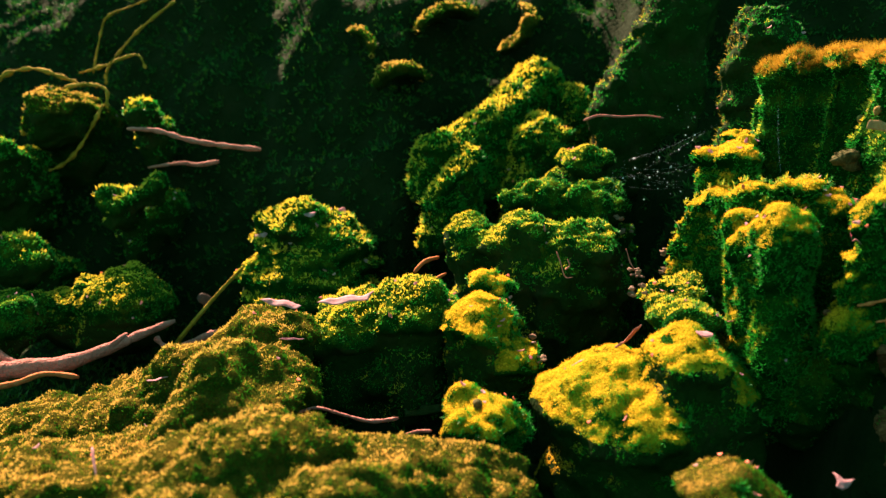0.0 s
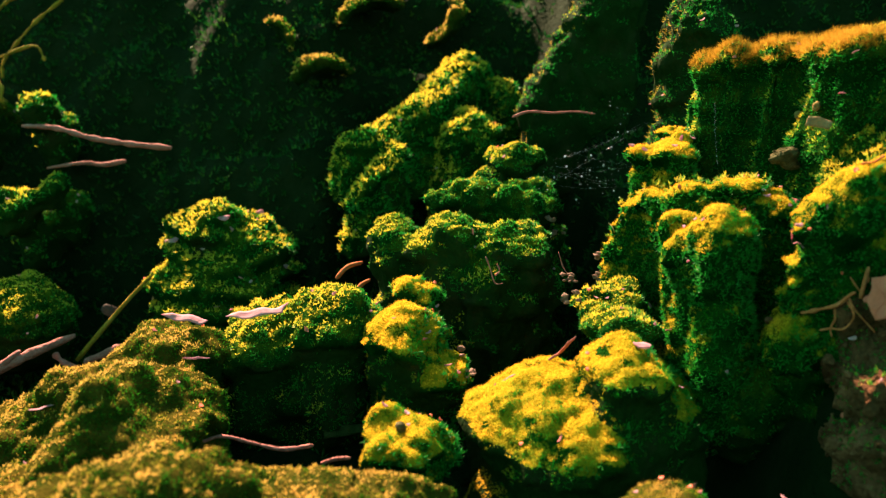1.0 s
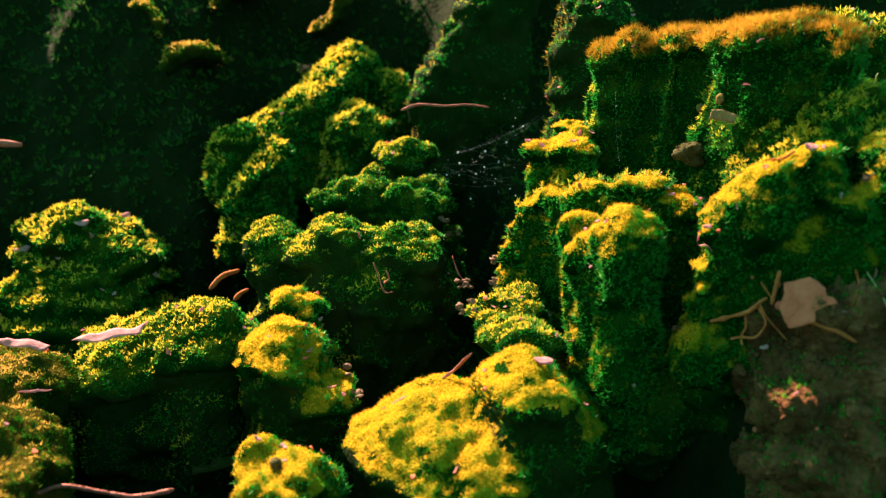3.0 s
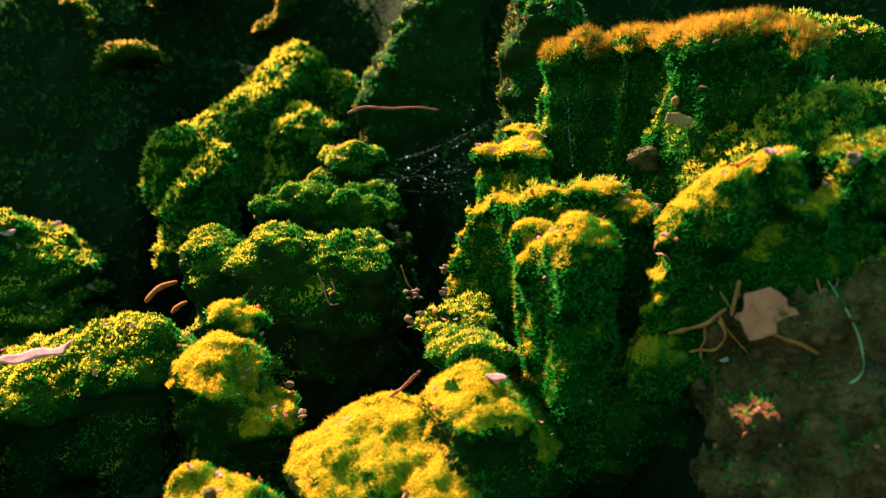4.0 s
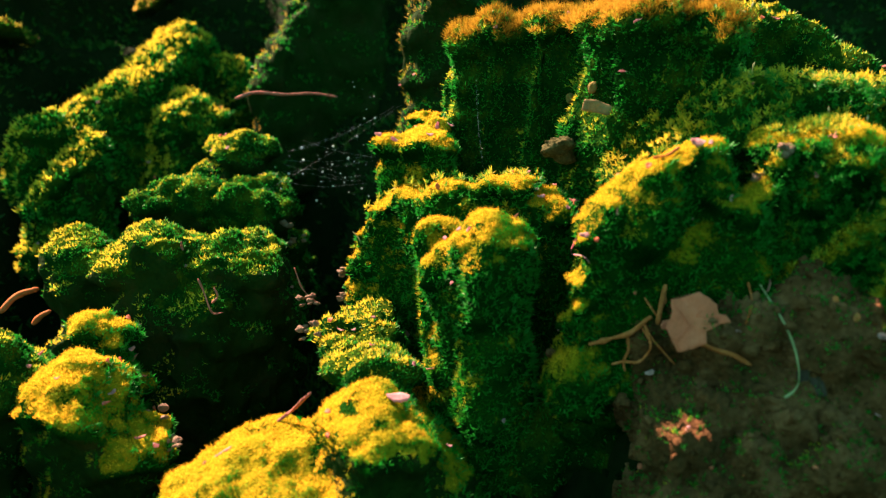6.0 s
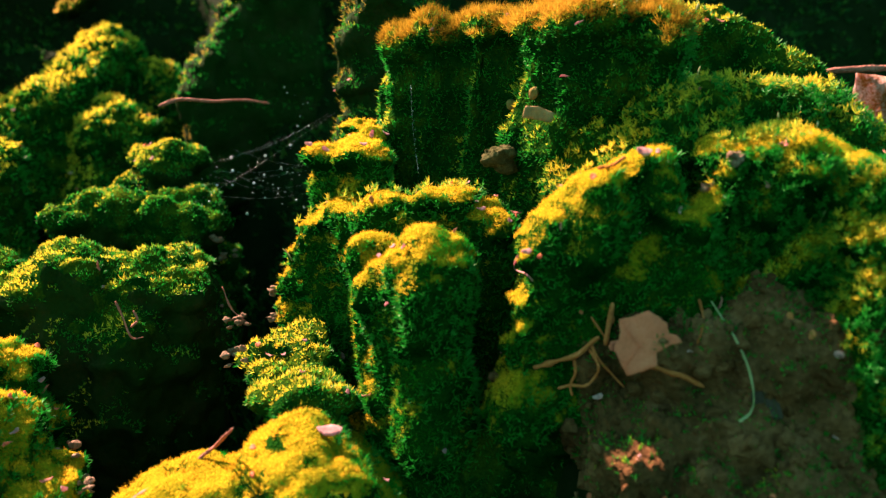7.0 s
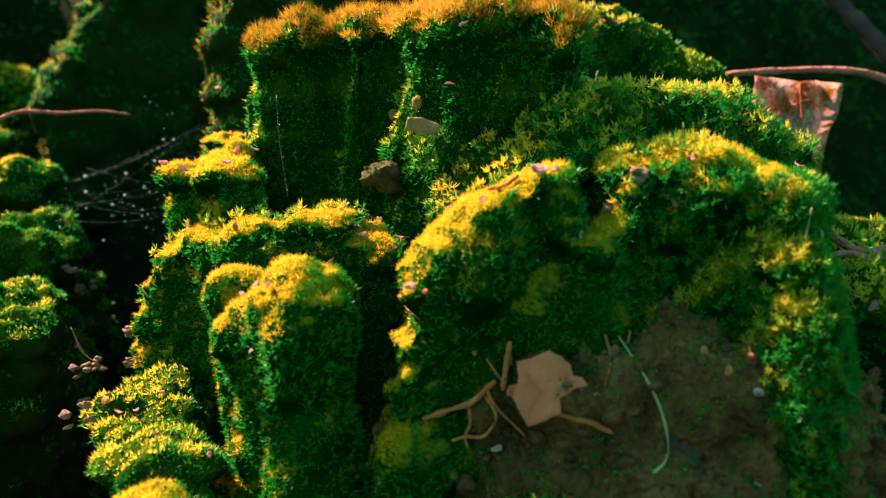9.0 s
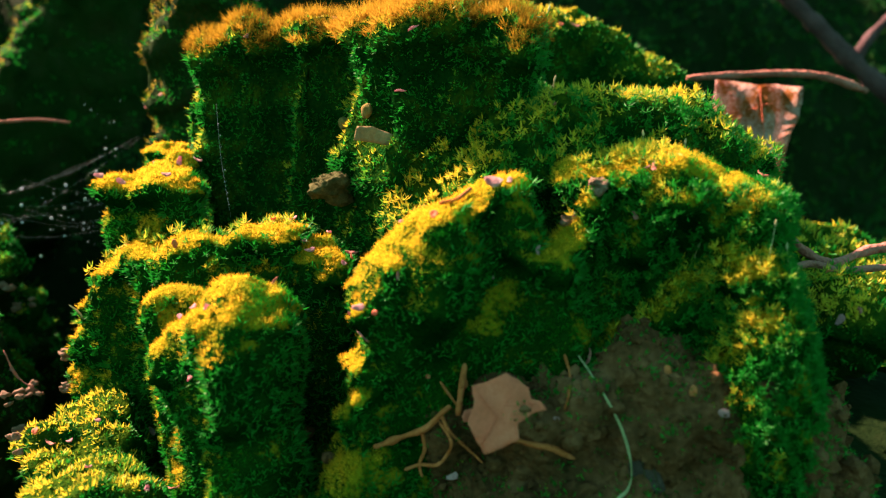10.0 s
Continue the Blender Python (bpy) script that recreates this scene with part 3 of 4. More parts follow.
ROOT_MAIN = [(0.2840, 0.5086, 0.1753), (0.2894, 0.5068, 0.1767), (0.2940, 0.5034, 0.1791), (0.3006, 0.4964, 0.1834), (0.3052, 0.4910, 0.1909), (0.3087, 0.4901, 0.1933)]
ROOT_A = [(0.3010, 0.4986, 0.1816), (0.3014, 0.4977, 0.1738), (0.2998, 0.4990, 0.1675), (0.3006, 0.4981, 0.1621)]
ROOT_B = [(0.2945, 0.5021, 0.1654), (0.3000, 0.4988, 0.1674), (0.3041, 0.4927, 0.1686), (0.3070, 0.4887, 0.1748), (0.3059, 0.4862, 0.1813), (0.3045, 0.4920, 0.1872)]
ROOT_C = [(0.3052, 0.4922, 0.1902), (0.3070, 0.4873, 0.1832), (0.3169, 0.4860, 0.1729), (0.3200, 0.4831, 0.1688)]
ROOT_D = [(0.3152, 0.4897, 0.2099), (0.3130, 0.4887, 0.2002), (0.3102, 0.4871, 0.1900)]
ROOT_E = [(0.3076, 0.4959, 0.2020), (0.3092, 0.4917, 0.1974), (0.3120, 0.4890, 0.1923)]
ROOT_F = [(0.3199, 0.4667, 0.1854), (0.3290, 0.4630, 0.1816), (0.3354, 0.4598, 0.1799), (0.3441, 0.4554, 0.1748)]
ROOT_G = [(0.3463, 0.4654, 0.2145), (0.3481, 0.4637, 0.2063), (0.3398, 0.4556, 0.2025), (0.3392, 0.4571, 0.1956)]
GRASS_LINE = [(0.3517, 0.4631, 0.2137), (0.3553, 0.4604, 0.2074), (0.3511, 0.4466, 0.2007), (0.3535, 0.4406, 0.1903), (0.3540, 0.4364, 0.1809), (0.3556, 0.4362, 0.1723), (0.3513, 0.4343, 0.1682), (0.3463, 0.4350, 0.1651)]
SLAB_AT = [(0.3609, 0.4343, 0.1733)]
SCRAP_AT = [(0.3735, 0.4362, 0.2098), (0.3839, 0.4171, 0.1971), (0.3372, 0.4592, 0.1918), (0.3796, 0.4285, 0.2036)]
STONE_AT = [(0.3244, 0.4801, 0.1687), (0.3313, 0.4705, 0.1669), (0.2936, 0.5867, 0.1529), (0.2762, 0.5329, 0.1636)]
CHIP_AT = [(0.3300, 0.5768, 0.2961), (0.3189, 0.6040, 0.2711), (0.3293, 0.4918, 0.2823), (0.1926, 0.5457, 0.1441)]
NSTICK = [(0.3104, 0.5015, 0.2734), (0.3183, 0.5001, 0.2749), (0.3234, 0.4976, 0.2792)]
NROOT = [(0.2791, 0.5194, 0.2299), (0.3113, 0.5738, 0.2105), (0.2831, 0.5175, 0.2207), (0.2866, 0.5164, 0.2170)]
PSTICK = [(0.0970, 0.5903, 0.1005), (0.1043, 0.5890, 0.1046), (0.1124, 0.5817, 0.1124)]
PSTICK_B = [(0.1395, 0.5927, 0.1201), (0.1462, 0.5909, 0.1253), (0.1461, 0.5576, 0.1460)]
BIG_STICK = [(-0.5137, 0.8607, -0.0009), (-0.4826, 0.8746, 0.0031), (-0.4290, 0.8837, 0.0071), (-0.3823, 0.8989, 0.0209), (-0.3492, 0.9192, 0.0330), (-0.3160, 0.9443, 0.0431)]
BIG_SIDE = [(-0.5278, 0.9042, 0.0241), (-0.4876, 0.8861, 0.0095), (-0.4592, 0.8787, 0.0018)]
BIG_SIDE_B = [(-0.3823, 0.8986, 0.0196), (-0.3725, 0.9000, 0.0289), (-0.3629, 0.9112, 0.0366)]
BIG_LOW = [(-0.4857, 0.8299, -0.0031), (-0.4575, 0.8349, 0.0017), (-0.4289, 0.8406, 0.0102), (-0.3933, 0.8427, 0.0057)]
THIN_STICK = [(-0.3281, 0.9801, 0.0021), (-0.2951, 0.9964, 0.0427), (-0.2699, 1.0008, 0.0716), (-0.2432, 1.0048, 0.0992)]
BARK_A = [(-0.3470, 0.9630, 0.0167), (-0.3363, 0.9608, 0.0065), (-0.3207, 0.9591, -0.0003)]
BARK_B = [(-0.3166, 0.9699, 0.0038), (-0.2967, 0.9705, 0.0111), (-0.2697, 0.9717, 0.0227)]
BANK_BITS = [(-0.2963, 1.0087, 0.0546), (-0.1444, 0.6870, 0.1306), (-0.0870, 0.6858, 0.1344), (-0.2045, 0.6150, 0.0975), (-0.2318, 0.6126, 0.0847), (-0.1970, 0.6063, 0.0899), (-0.1286, 0.6470, 0.1086)]
TWIG = [(-0.1327, 0.5656, 0.0788), (-0.1145, 0.5642, 0.0743), (-0.0973, 0.5643, 0.0784), (-0.0756, 0.5627, 0.0732), (-0.0561, 0.5613, 0.0688), (-0.0345, 0.5610, 0.0712)]
TWIG_SIDE = [(-0.1447, 0.5656, 0.0824), (-0.1273, 0.5628, 0.0698), (-0.1208, 0.5626, 0.0699), (-0.1135, 0.5631, 0.0743)]
TWIG_B = [(-0.0295, 0.5539, 0.0609), (-0.0193, 0.5540, 0.0636), (-0.0090, 0.5538, 0.0641)]
FAR_STICK = [(-0.4343, 1.1529, 0.2679), (-0.3901, 1.1510, 0.2653), (-0.3498, 1.1477, 0.2540), (-0.2976, 1.1445, 0.2461), (-0.2437, 1.1419, 0.2413)]
FAR_STICK_B = [(-0.4173, 1.1828, 0.2104), (-0.3692, 1.1825, 0.2177), (-0.3442, 1.1813, 0.2156), (-0.3127, 1.1812, 0.2209)]
SPUR_STICK = [(0.1649, 0.8936, 0.2924), (0.1827, 0.8941, 0.2983), (0.2082, 0.8931, 0.2974), (0.2336, 0.8925, 0.2990), (0.2559, 0.8914, 0.2968)]
ORANGE_TWIG = [(-0.0241, 0.8792, 0.1196), (-0.0120, 0.8810, 0.1318), (0.0047, 0.8814, 0.1371)]
ORANGE_TWIG_B = [(-0.0015, 0.8765, 0.1085), (0.0049, 0.8774, 0.1149), (0.0126, 0.8779, 0.1188)]
HANG_A = [(0.1130, 0.7365, 0.1708), (0.1169, 0.7344, 0.1602), (0.1214, 0.7319, 0.1469), (0.1290, 0.7316, 0.1464)]
HANG_B = [(0.1213, 0.7331, 0.1533), (0.1257, 0.7337, 0.1576), (0.1234, 0.7349, 0.1640)]
HANG_C = [(0.1837, 0.7496, 0.1719), (0.1894, 0.7465, 0.1556), (0.2005, 0.7442, 0.1449)]
ARCH_A = [(-0.7050, 1.3134, 0.3201), (-0.6783, 1.3170, 0.3453), (-0.6333, 1.3172, 0.3548), (-0.5882, 1.3135, 0.3421), (-0.5521, 1.3100, 0.3293)]
ARCH_B = [(-0.6408, 1.2787, 0.2508), (-0.6277, 1.2837, 0.2816), (-0.5970, 1.2874, 0.3082), (-0.5705, 1.2897, 0.3260), (-0.5351, 1.2894, 0.3309), (-0.5102, 1.2871, 0.3225), (-0.5100, 1.2824, 0.2963)]
ARCH_C = [(-0.5115, 1.2731, 0.3007), (-0.5262, 1.2682, 0.2702), (-0.5479, 1.2623, 0.2335), (-0.5740, 1.2585, 0.2071), (-0.6178, 1.2574, 0.1927), (-0.6795, 1.2608, 0.2005)]
ARCH_D = [(-0.5696, 1.3345, 0.3493), (-0.5240, 1.3355, 0.3634), (-0.5013, 1.3366, 0.3737), (-0.4739, 1.3367, 0.3794), (-0.4619, 1.3325, 0.3580)]
ARCH_E = [(-0.5561, 1.4125, 0.3333), (-0.5525, 1.4175, 0.3620), (-0.5113, 1.4256, 0.4151), (-0.4776, 1.4300, 0.4461), (-0.4391, 1.4341, 0.4762)]
ARCH_F = [(-0.5865, 1.4373, 0.3527), (-0.5743, 1.4490, 0.4206), (-0.5628, 1.4538, 0.4498), (-0.5236, 1.4557, 0.4678), (-0.4747, 1.4577, 0.4879)]
BACK_AT = [(0.6626, 0.6006, 0.2964)]
BACK_TWIG = [(0.6147, 0.6242, 0.3330), (0.6429, 0.6044, 0.3354), (0.6759, 0.5809, 0.3370), (0.6986, 0.5639, 0.3340), (0.7191, 0.5471, 0.3247)]
BACK_BRANCH = [(0.8265, 0.6979, 0.4260), (0.8526, 0.6715, 0.3906), (0.8788, 0.6450, 0.3551), (0.9129, 0.6117, 0.3146)]
BACK_FORK = [(0.8788, 0.6450, 0.3551), (0.8960, 0.6381, 0.3809), (0.9215, 0.6252, 0.4067)]
SIDE_TWIG = [(0.4465, 0.4535, 0.2589), (0.4671, 0.4494, 0.2552), (0.4824, 0.4478, 0.2460), (0.4928, 0.4392, 0.2404), (0.5155, 0.4352, 0.2448), (0.5408, 0.4288, 0.2462)]
SIDE_TWIG_B = [(0.4560, 0.4424, 0.2390), (0.4754, 0.4404, 0.2417), (0.4878, 0.4309, 0.2390), (0.5210, 0.4187, 0.2399)]
WEB_LINE = [(0.2381, 0.8454, 0.2636), (0.2502, 0.8460, 0.2692), (0.2623, 0.8464, 0.2736)]
WEB_ENDS = [(0.1895, 0.8432, 0.2420), (0.1958, 0.8398, 0.2241), (0.2107, 0.8446, 0.2543), (0.2927, 0.8480, 0.2884), (0.2778, 0.8415, 0.2492), (0.2688, 0.8375, 0.2251)]
LITTER_AT = [(-0.2261, 1.0456, 0.1340), (-0.1587, 1.0084, 0.1670), (-0.1235, 1.0810, 0.1638), (-0.0878, 1.0254, 0.1039), (-0.1504, 1.0098, 0.1537)]
CRUMB_AT = [(0.1000, 0.6930, 0.0260), (0.1810, 0.7061, 0.1555), (0.1690, 0.6451, 0.1534), (0.1967, 0.7454, 0.1491), (0.1892, 0.7231, 0.1342), (0.2129, 0.7058, 0.1788), (0.2081, 0.6988, 0.1596), (0.0851, 0.6338, 0.0928), (0.0783, 0.6644, 0.1020), (0.0843, 0.6563, 0.0863), (0.2016, 0.8489, 0.1909), (0.2104, 0.8511, 0.1762)]
STRAW = [(-0.2272, 0.4640, 0.0903), (-0.2214, 0.4521, 0.0813), (-0.2132, 0.4394, 0.0688)]
HANG_SILK = [(0.2635, 0.6148, 0.3115), (0.2623, 0.6080, 0.2866), (0.2626, 0.5990, 0.2595)]
ODD_AT = [(-0.0150, 0.6603, 0.0395), (0.0251, 0.5521, 0.0861), (0.2439, 0.6235, 0.2459), (0.3362, 0.6246, 0.3019), (0.3292, 0.5890, 0.3087), (0.3336, 0.5654, 0.3180), (0.3329, 0.5540, 0.3456), (0.2132, 0.6799, 0.2012), (0.3404, 0.4547, 0.1837), (0.3229, 0.4620, 0.1583), (0.3009, 0.4982, 0.1458), (0.3245, 0.4798, 0.1687), (0.3537, 0.4459, 0.1972), (0.3708, 0.4749, 0.2797), (0.3669, 0.4854, 0.2646)]
STAR_AT = [(0.2401, 0.4271, 0.0837)]

moss_mound("moss_bank", "broad low bank covered with dry yellow-green moss", BANK_FRONT, 1, MOSS_DRY, "leafy", 0.8, bare=-0.2, gold=0.72, size=0.85)
moss_mound("moss_mound", "rounded earth hump with a leafy green moss cap", RIDGE, 2, MOSS_GREEN, "leafy", bare=0.02, power=2.8, gold=0.95, stand=-0.01, flare=0.08, gully=0.003, cap=0.012)
moss_mound("moss_mound", "small earth knob capped with yellow moss", KNOB, 3, MOSS_GOLD, bare=0.05, gold=0.95, stand=-0.01, flare=0.08, gully=0.003, cap=0.012)
moss_mound("moss_mound", "tiny knob of bright yellow-green moss", SMALL_KNOB, 4, MOSS_GOLD, gold=1.0, stand=-0.01, flare=0.08, gully=0.003)
moss_mound("moss_mound", "broad earth clod with a ragged green moss cap", LOAF, 5, MOSS_GREEN, "leafy", bare=0.36, power=3.2, gold=0.75, stand=-0.01, flare=0.08, gully=0.003, cap=0.012)
moss_mound("moss_mound", "low lumpy clod with thin green moss", LOAF_BACK, 6, MOSS_GREEN, "leafy", bare=0.0, gold=0.5, rough=1.8, rounds=4)
moss_mound("moss_mound", "button of pale green moss on dark earth", BUTTON, 7, MOSS_GREEN, "leafy", bare=0.15, gold=0.65, stand=-0.01, flare=0.08, gully=0.003, cap=0.012)
moss_mound("moss_mound", "long stepped spur of pale moss on the slope", SPUR, 8, MOSS_GREEN, "leafy", 1.6, gold=1.12, bare=-0.1, size=2.0, voxel=0.0045, rounds=4, stand=0.16, flare=0.7, gully=0.006)
moss_mound("moss_mound", "rounded step of pale moss below the spur", SPUR_STEP, 34, MOSS_GREEN, "leafy", 1.6, gold=1.1, bare=-0.1, size=2.0, voxel=0.0045, rounds=4, stand=0.10, flare=0.7, gully=0.006)
moss_mound("moss_mound", "drooping fingers of pale moss below the spur", SPUR_FINGERS, 35, MOSS_GREEN, "leafy", 1.6, gold=1.1, bare=-0.1, size=2.0, voxel=0.0045, rounds=4, stand=0.10, flare=0.7, gully=0.006)
moss_mound("moss_mound", "wide rounded stump of earth with layered moss", STUMP, 9, MOSS_GREEN, "leafy", 0.9, strata=0.006, gold=1.05, bare=0.0, size=1.6, voxel=0.0045)
moss_mound("moss_mound", "dome of yellow-green moss beside dead sticks", FAR_KNOB, 10, MOSS_GREEN, "leafy", bare=-0.1, gold=1.15)
moss_mound("moss_mound", "low dome of olive moss beside a larger one", FAR_KNOB_B, 11, MOSS_GREEN, "leafy", bare=-0.3)
moss_mound("moss_mound", "large cushion of thick golden moss on earth", BIG_CUSHION, 12, MOSS_GOLD, bare=0.3, gold=0.74, stand=-0.01, flare=0.08, gully=0.003, cap=0.007, rough=0.8)
moss_mound("moss_mound", "narrow crest of leafy moss behind a cushion", TAIL, 13, MOSS_GREEN, "leafy", gold=0.85)
moss_mound("moss_mound", "small round puff of golden moss", PUFF, 14, MOSS_GOLD, gold=0.75, bare=-0.1)
moss_mound("moss_mound", "low tuft of brownish moss on bare earth", PUFF_FRONT, 15, MOSS_DRY)
moss_mound("moss_mound", "fist-shaped mound with glowing yellow velvet moss", FIST, 16, MOSS_GOLD, bare=-0.6, cap=0.003, rough=0.6, gold=0.85, stand=0.05, flare=0.0, under=0.06, gully=0.003, voxel=0.0028, rounds=4)
moss_mound("moss_mound", "small yellow moss knuckle behind a fist-shaped mound", KNUCKLE, 25, MOSS_GOLD, bare=-0.4, cap=0.003, rough=0.6, gold=0.9, stand=0.12, voxel=0.003, rounds=4)
moss_mound("moss_mound", "stepped tower of earth with yellow velvet moss", TOWER, 17, MOSS_GOLD, bare=-0.5, gold=0.95, cap=0.004, rough=0.7, stand=0.08, flare=0.3, gully=0.003, voxel=0.003, rounds=4)
moss_mound("moss_mound", "steep moss crest below a stepped tower", TOWER_CREST, 26, MOSS_GOLD, bare=-0.6, gold=0.85, cap=0.004, rough=0.7, stand=0.06, flare=0.6, gully=0.004, voxel=0.003, rounds=4, stars=(0.10, 0.2, -0.25))
moss_mound("moss_mound", "twin-humped mound, mossy above and bare earth below", TWIN, 18, MOSS_GOLD, "velvet", 1.0, bare=-0.45, gold=0.72, stars=(0.45, 0.355, -0.1), rough=0.7, stand=0.12, flare=0.5, gully=0.004, voxel=0.003, rounds=4)
moss_mound("earth_clod", "crumbly brown earth face with scraps of moss", SOIL_FACE, 23, MOSS_GREEN, "leafy", 0.6, bare=-0.12, earth=EARTH, rough=1.5, gold=0.15)
moss_mound("moss_mound", "low saddle of earth under thin dark moss", SADDLE, 24, MOSS_GREEN, "leafy", 0.7, bare=-0.3, gold=0.1)
moss_mound("moss_mound", "side cushion of feathery green moss", SIDE_CUSHION, 19, MOSS_GREEN, "leafy", bare=-0.5, stars=(0.25, 0.40, 0.0))
moss_mound("moss_mound", "tall mossy wall of earth with shaggy top", WALL_MOUND, 20, MOSS_GREEN, "leafy", 1.0, gold=0.6, bare=-0.6, rounds=4, rough=0.8, stars=(0.25, 0.34, 0.0), fringe=(0.9, 0.43, 0.335), stand=0.08, flare=0.25, gully=0.006)
moss_mound("moss_mound", "lush step of star moss on the wall", WALL_STEP, 27, MOSS_GREEN, "leafy", 1.0, gold=0.6, bare=-0.6, rounds=4, stars=(0.45, 0.30, 0.12), stand=0.10, flare=0.3, gully=0.005)
moss_mound("moss_mound", "low shelf of star moss below the wall", WALL_LOW, 28, MOSS_GREEN, "leafy", 1.0, gold=0.55, bare=-0.6, rounds=4, stars=(0.5, 0.30, 0.05), stand=0.10, flare=0.3, gully=0.004)
moss_mound("moss_mound", "long mossy ridge rising behind the wall", WALL_FAR, 29, MOSS_GREEN, "leafy", 0.7, gold=0.75, bare=-0.3, stand=0.12, flare=0.3, size=1.15, voxel=0.0045)
moss_mound("moss_mound", "tall narrow earth rib with a painted sunlit edge", WALL_BACK, 21, MOSS_GREEN, "leafy", 0.6, bare=0.1, gold=0.35, rim=0.3, earth=CLOD)
moss_mound("moss_mound", "earth rib, shade put into its colour, rising up the slope", FAR_RIDGE, 22, MOSS_GREEN, "leafy", 0.5, bare=0.25, size=1.3, voxel=0.005, gold=0.3, rim=0.25, earth=CLOD, stand=0.15, flare=0.5)
for i, (lobes, label) in enumerate((
        (LEDGE_A, "small mossy ledge curling out of the slope"), (LEDGE_B, "short drooping moss ledge on the dark slope"),
        (LEDGE_C, "ragged moss ledge high on the slope"), (LEDGE_D, "hanging tuft of pale moss on the slope"),
        (LEDGE_E, "tiny moss hump above dry sticks"), (LEDGE_F, "small moss hump below dry sticks"),
        (LEDGE_G, "mossy shoulder at the edge of the slope"), (LEDGE_H, "low hump of ochre moss and litter"),
        (LEDGE_J, "arched mossy ledges under thin roots"),
        (LEDGE_K, "low ground of moss and litter behind the mounds"))):
    moss_mound("moss_ledge", label, lobes, 40 + i, MOSS_DRY if i in (0, 1, 2, 3, 8) else MOSS_GREEN, "leafy", 1.0, bare=0.1, size=1.7, voxel=0.0045, gold=0.85)


# ---- twigs, leaves and litter ----
def rounded(points, steps):
    """A smooth line through a few points."""
    q = [Vector(p) for p in points]
    q = [q[0] * 2 - q[1], *q, q[-1] * 2 - q[-2]]
    line = []
    for a, b, c, d in zip(q, q[1:], q[2:], q[3:]):
        for k in range(steps):
            t = k / steps
            line.append(0.5 * (2 * b + (c - a) * t + (2 * a - 5 * b + 4 * c - d) * t * t + (3 * b - a - 3 * c + d) * t ** 3))
    line.append(q[-2])
    return line


def tube(name, points, r0, r1, mat, parent=None, label="", category="", knots=0.25, sides=8, steps=6, flat=1.0):
    """A round, slightly knotty stem along the points, from radius r0 to r1, closed at both ends."""
    line = rounded(points, steps)
    bm = bmesh.new()
    rings = []
    side = Vector((0.3, 0.2, 1))
    for i, p in enumerate(line):
        way = (line[min(i + 1, len(line) - 1)] - line[max(i - 1, 0)]).normalized()
        u = (side - way * side.dot(way)).normalized()
        w = way.cross(u)
        r = r0 + (r1 - r0) * i / (len(line) - 1)
        r *= 1 + knots * noise.noise(p * 160)
        if i in (0, len(line) - 1):
            r *= 0.55
        rings.append([bm.verts.new(p + (u * math.cos(a) + w * math.sin(a) * flat) * r * (1 + 0.2 * knots * noise.noise(p * 700 + Vector((a, 0, 0)))))
                      for a in (math.tau * k / sides for k in range(sides))])
    for a, b in zip(rings, rings[1:]):
        for k in range(sides):
            bm.faces.new((a[k], a[(k + 1) % sides], b[(k + 1) % sides], b[k])).smooth = True
    bm.faces.new(rings[0][::-1])
    bm.faces.new(rings[-1])
    ob = part(name, bm, mat, parent)
    return tagged(ob, label, category) if label else ob


def flake(name, outline, m, mat, label="", category="", curl=0.15, thick=0.0004, parent=None, ripple=0.0):
    """A thin, curled scrap cut to an outline in millimetres, lying in its own xy plane."""
    bm = bmesh.new()
    face = bm.faces.new([bm.verts.new((x / 1000, y / 1000, 0)) for x, y in outline])
    bmesh.ops.triangulate(bm, faces=[face])
    bmesh.ops.subdivide_edges(bm, edges=bm.edges, cuts=3, use_grid_fill=True)
    reach = max(math.hypot(x, y) for x, y in outline) / 1000
    for v in bm.verts:
        u, w = v.co.x / reach, v.co.y / reach
        v.co.z = reach * (curl * (0.6 * u * u - 0.5 * w * w + 0.4 * u * w) + 0.10 * noise.noise(v.co * 2.2 / reach) + ripple * math.sin(9 * u + 2 * w))
        v.co.x += 0.05 * reach * noise.noise(v.co * 5 / reach + Vector((3, 1, 0)))
    back = bmesh.ops.duplicate(bm, geom=bm.faces[:] + bm.verts[:] + bm.edges[:])
    copy = [g for g in back["geom"] if isinstance(g, bmesh.types.BMVert)]
    twin = back["vert_map"]
    copy_set = set(copy)
    rim = [e for e in bm.edges if e.is_boundary and e.verts[0] not in copy_set]
    for v in copy:
        v.co.z -= thick
    for e in rim:
        a, b = e.verts
        if twin[a] in copy_set:
            bm.faces.new((a, b, twin[b], twin[a]))
    bmesh.ops.recalc_face_normals(bm, faces=bm.faces)
    for f in bm.faces:
        f.smooth = True
    ob = part(name, bm, mat, parent)
    ob.matrix_basis = m
    return tagged(ob, label, category) if label else ob


def stone(name, place, size, seed, mat, label, category, rough=0.35, turn=0, level=3):
    v, f = BALLS[level]
    p = v * (1 + rough * lumps(v, 0.8, seed)[:, None] + 0.35 * rough * lumps(v, 0.25, seed + 3)[:, None] + 0.30 * rough * np.abs(lumps(v, 0.14, seed + 5))[:, None] + 0.15 * rough * lumps(v, 0.06, seed + 7)[:, None]) * size
    ob = new(name, mesh_of(name, p, f, mat))
    ob.matrix_basis = pose(*place, 0, 0, turn)
    return tagged(ob, label, category)


def oval(a, b, n=9, seed=0, rag=0.18):
    r = random.Random(seed)
    return [(a * math.cos(t) * (1 + rag * r.uniform(-1, 1)), b * math.sin(t) * (1 + rag * r.uniform(-1, 1))) for t in (math.tau * k / n for k in range(n))]


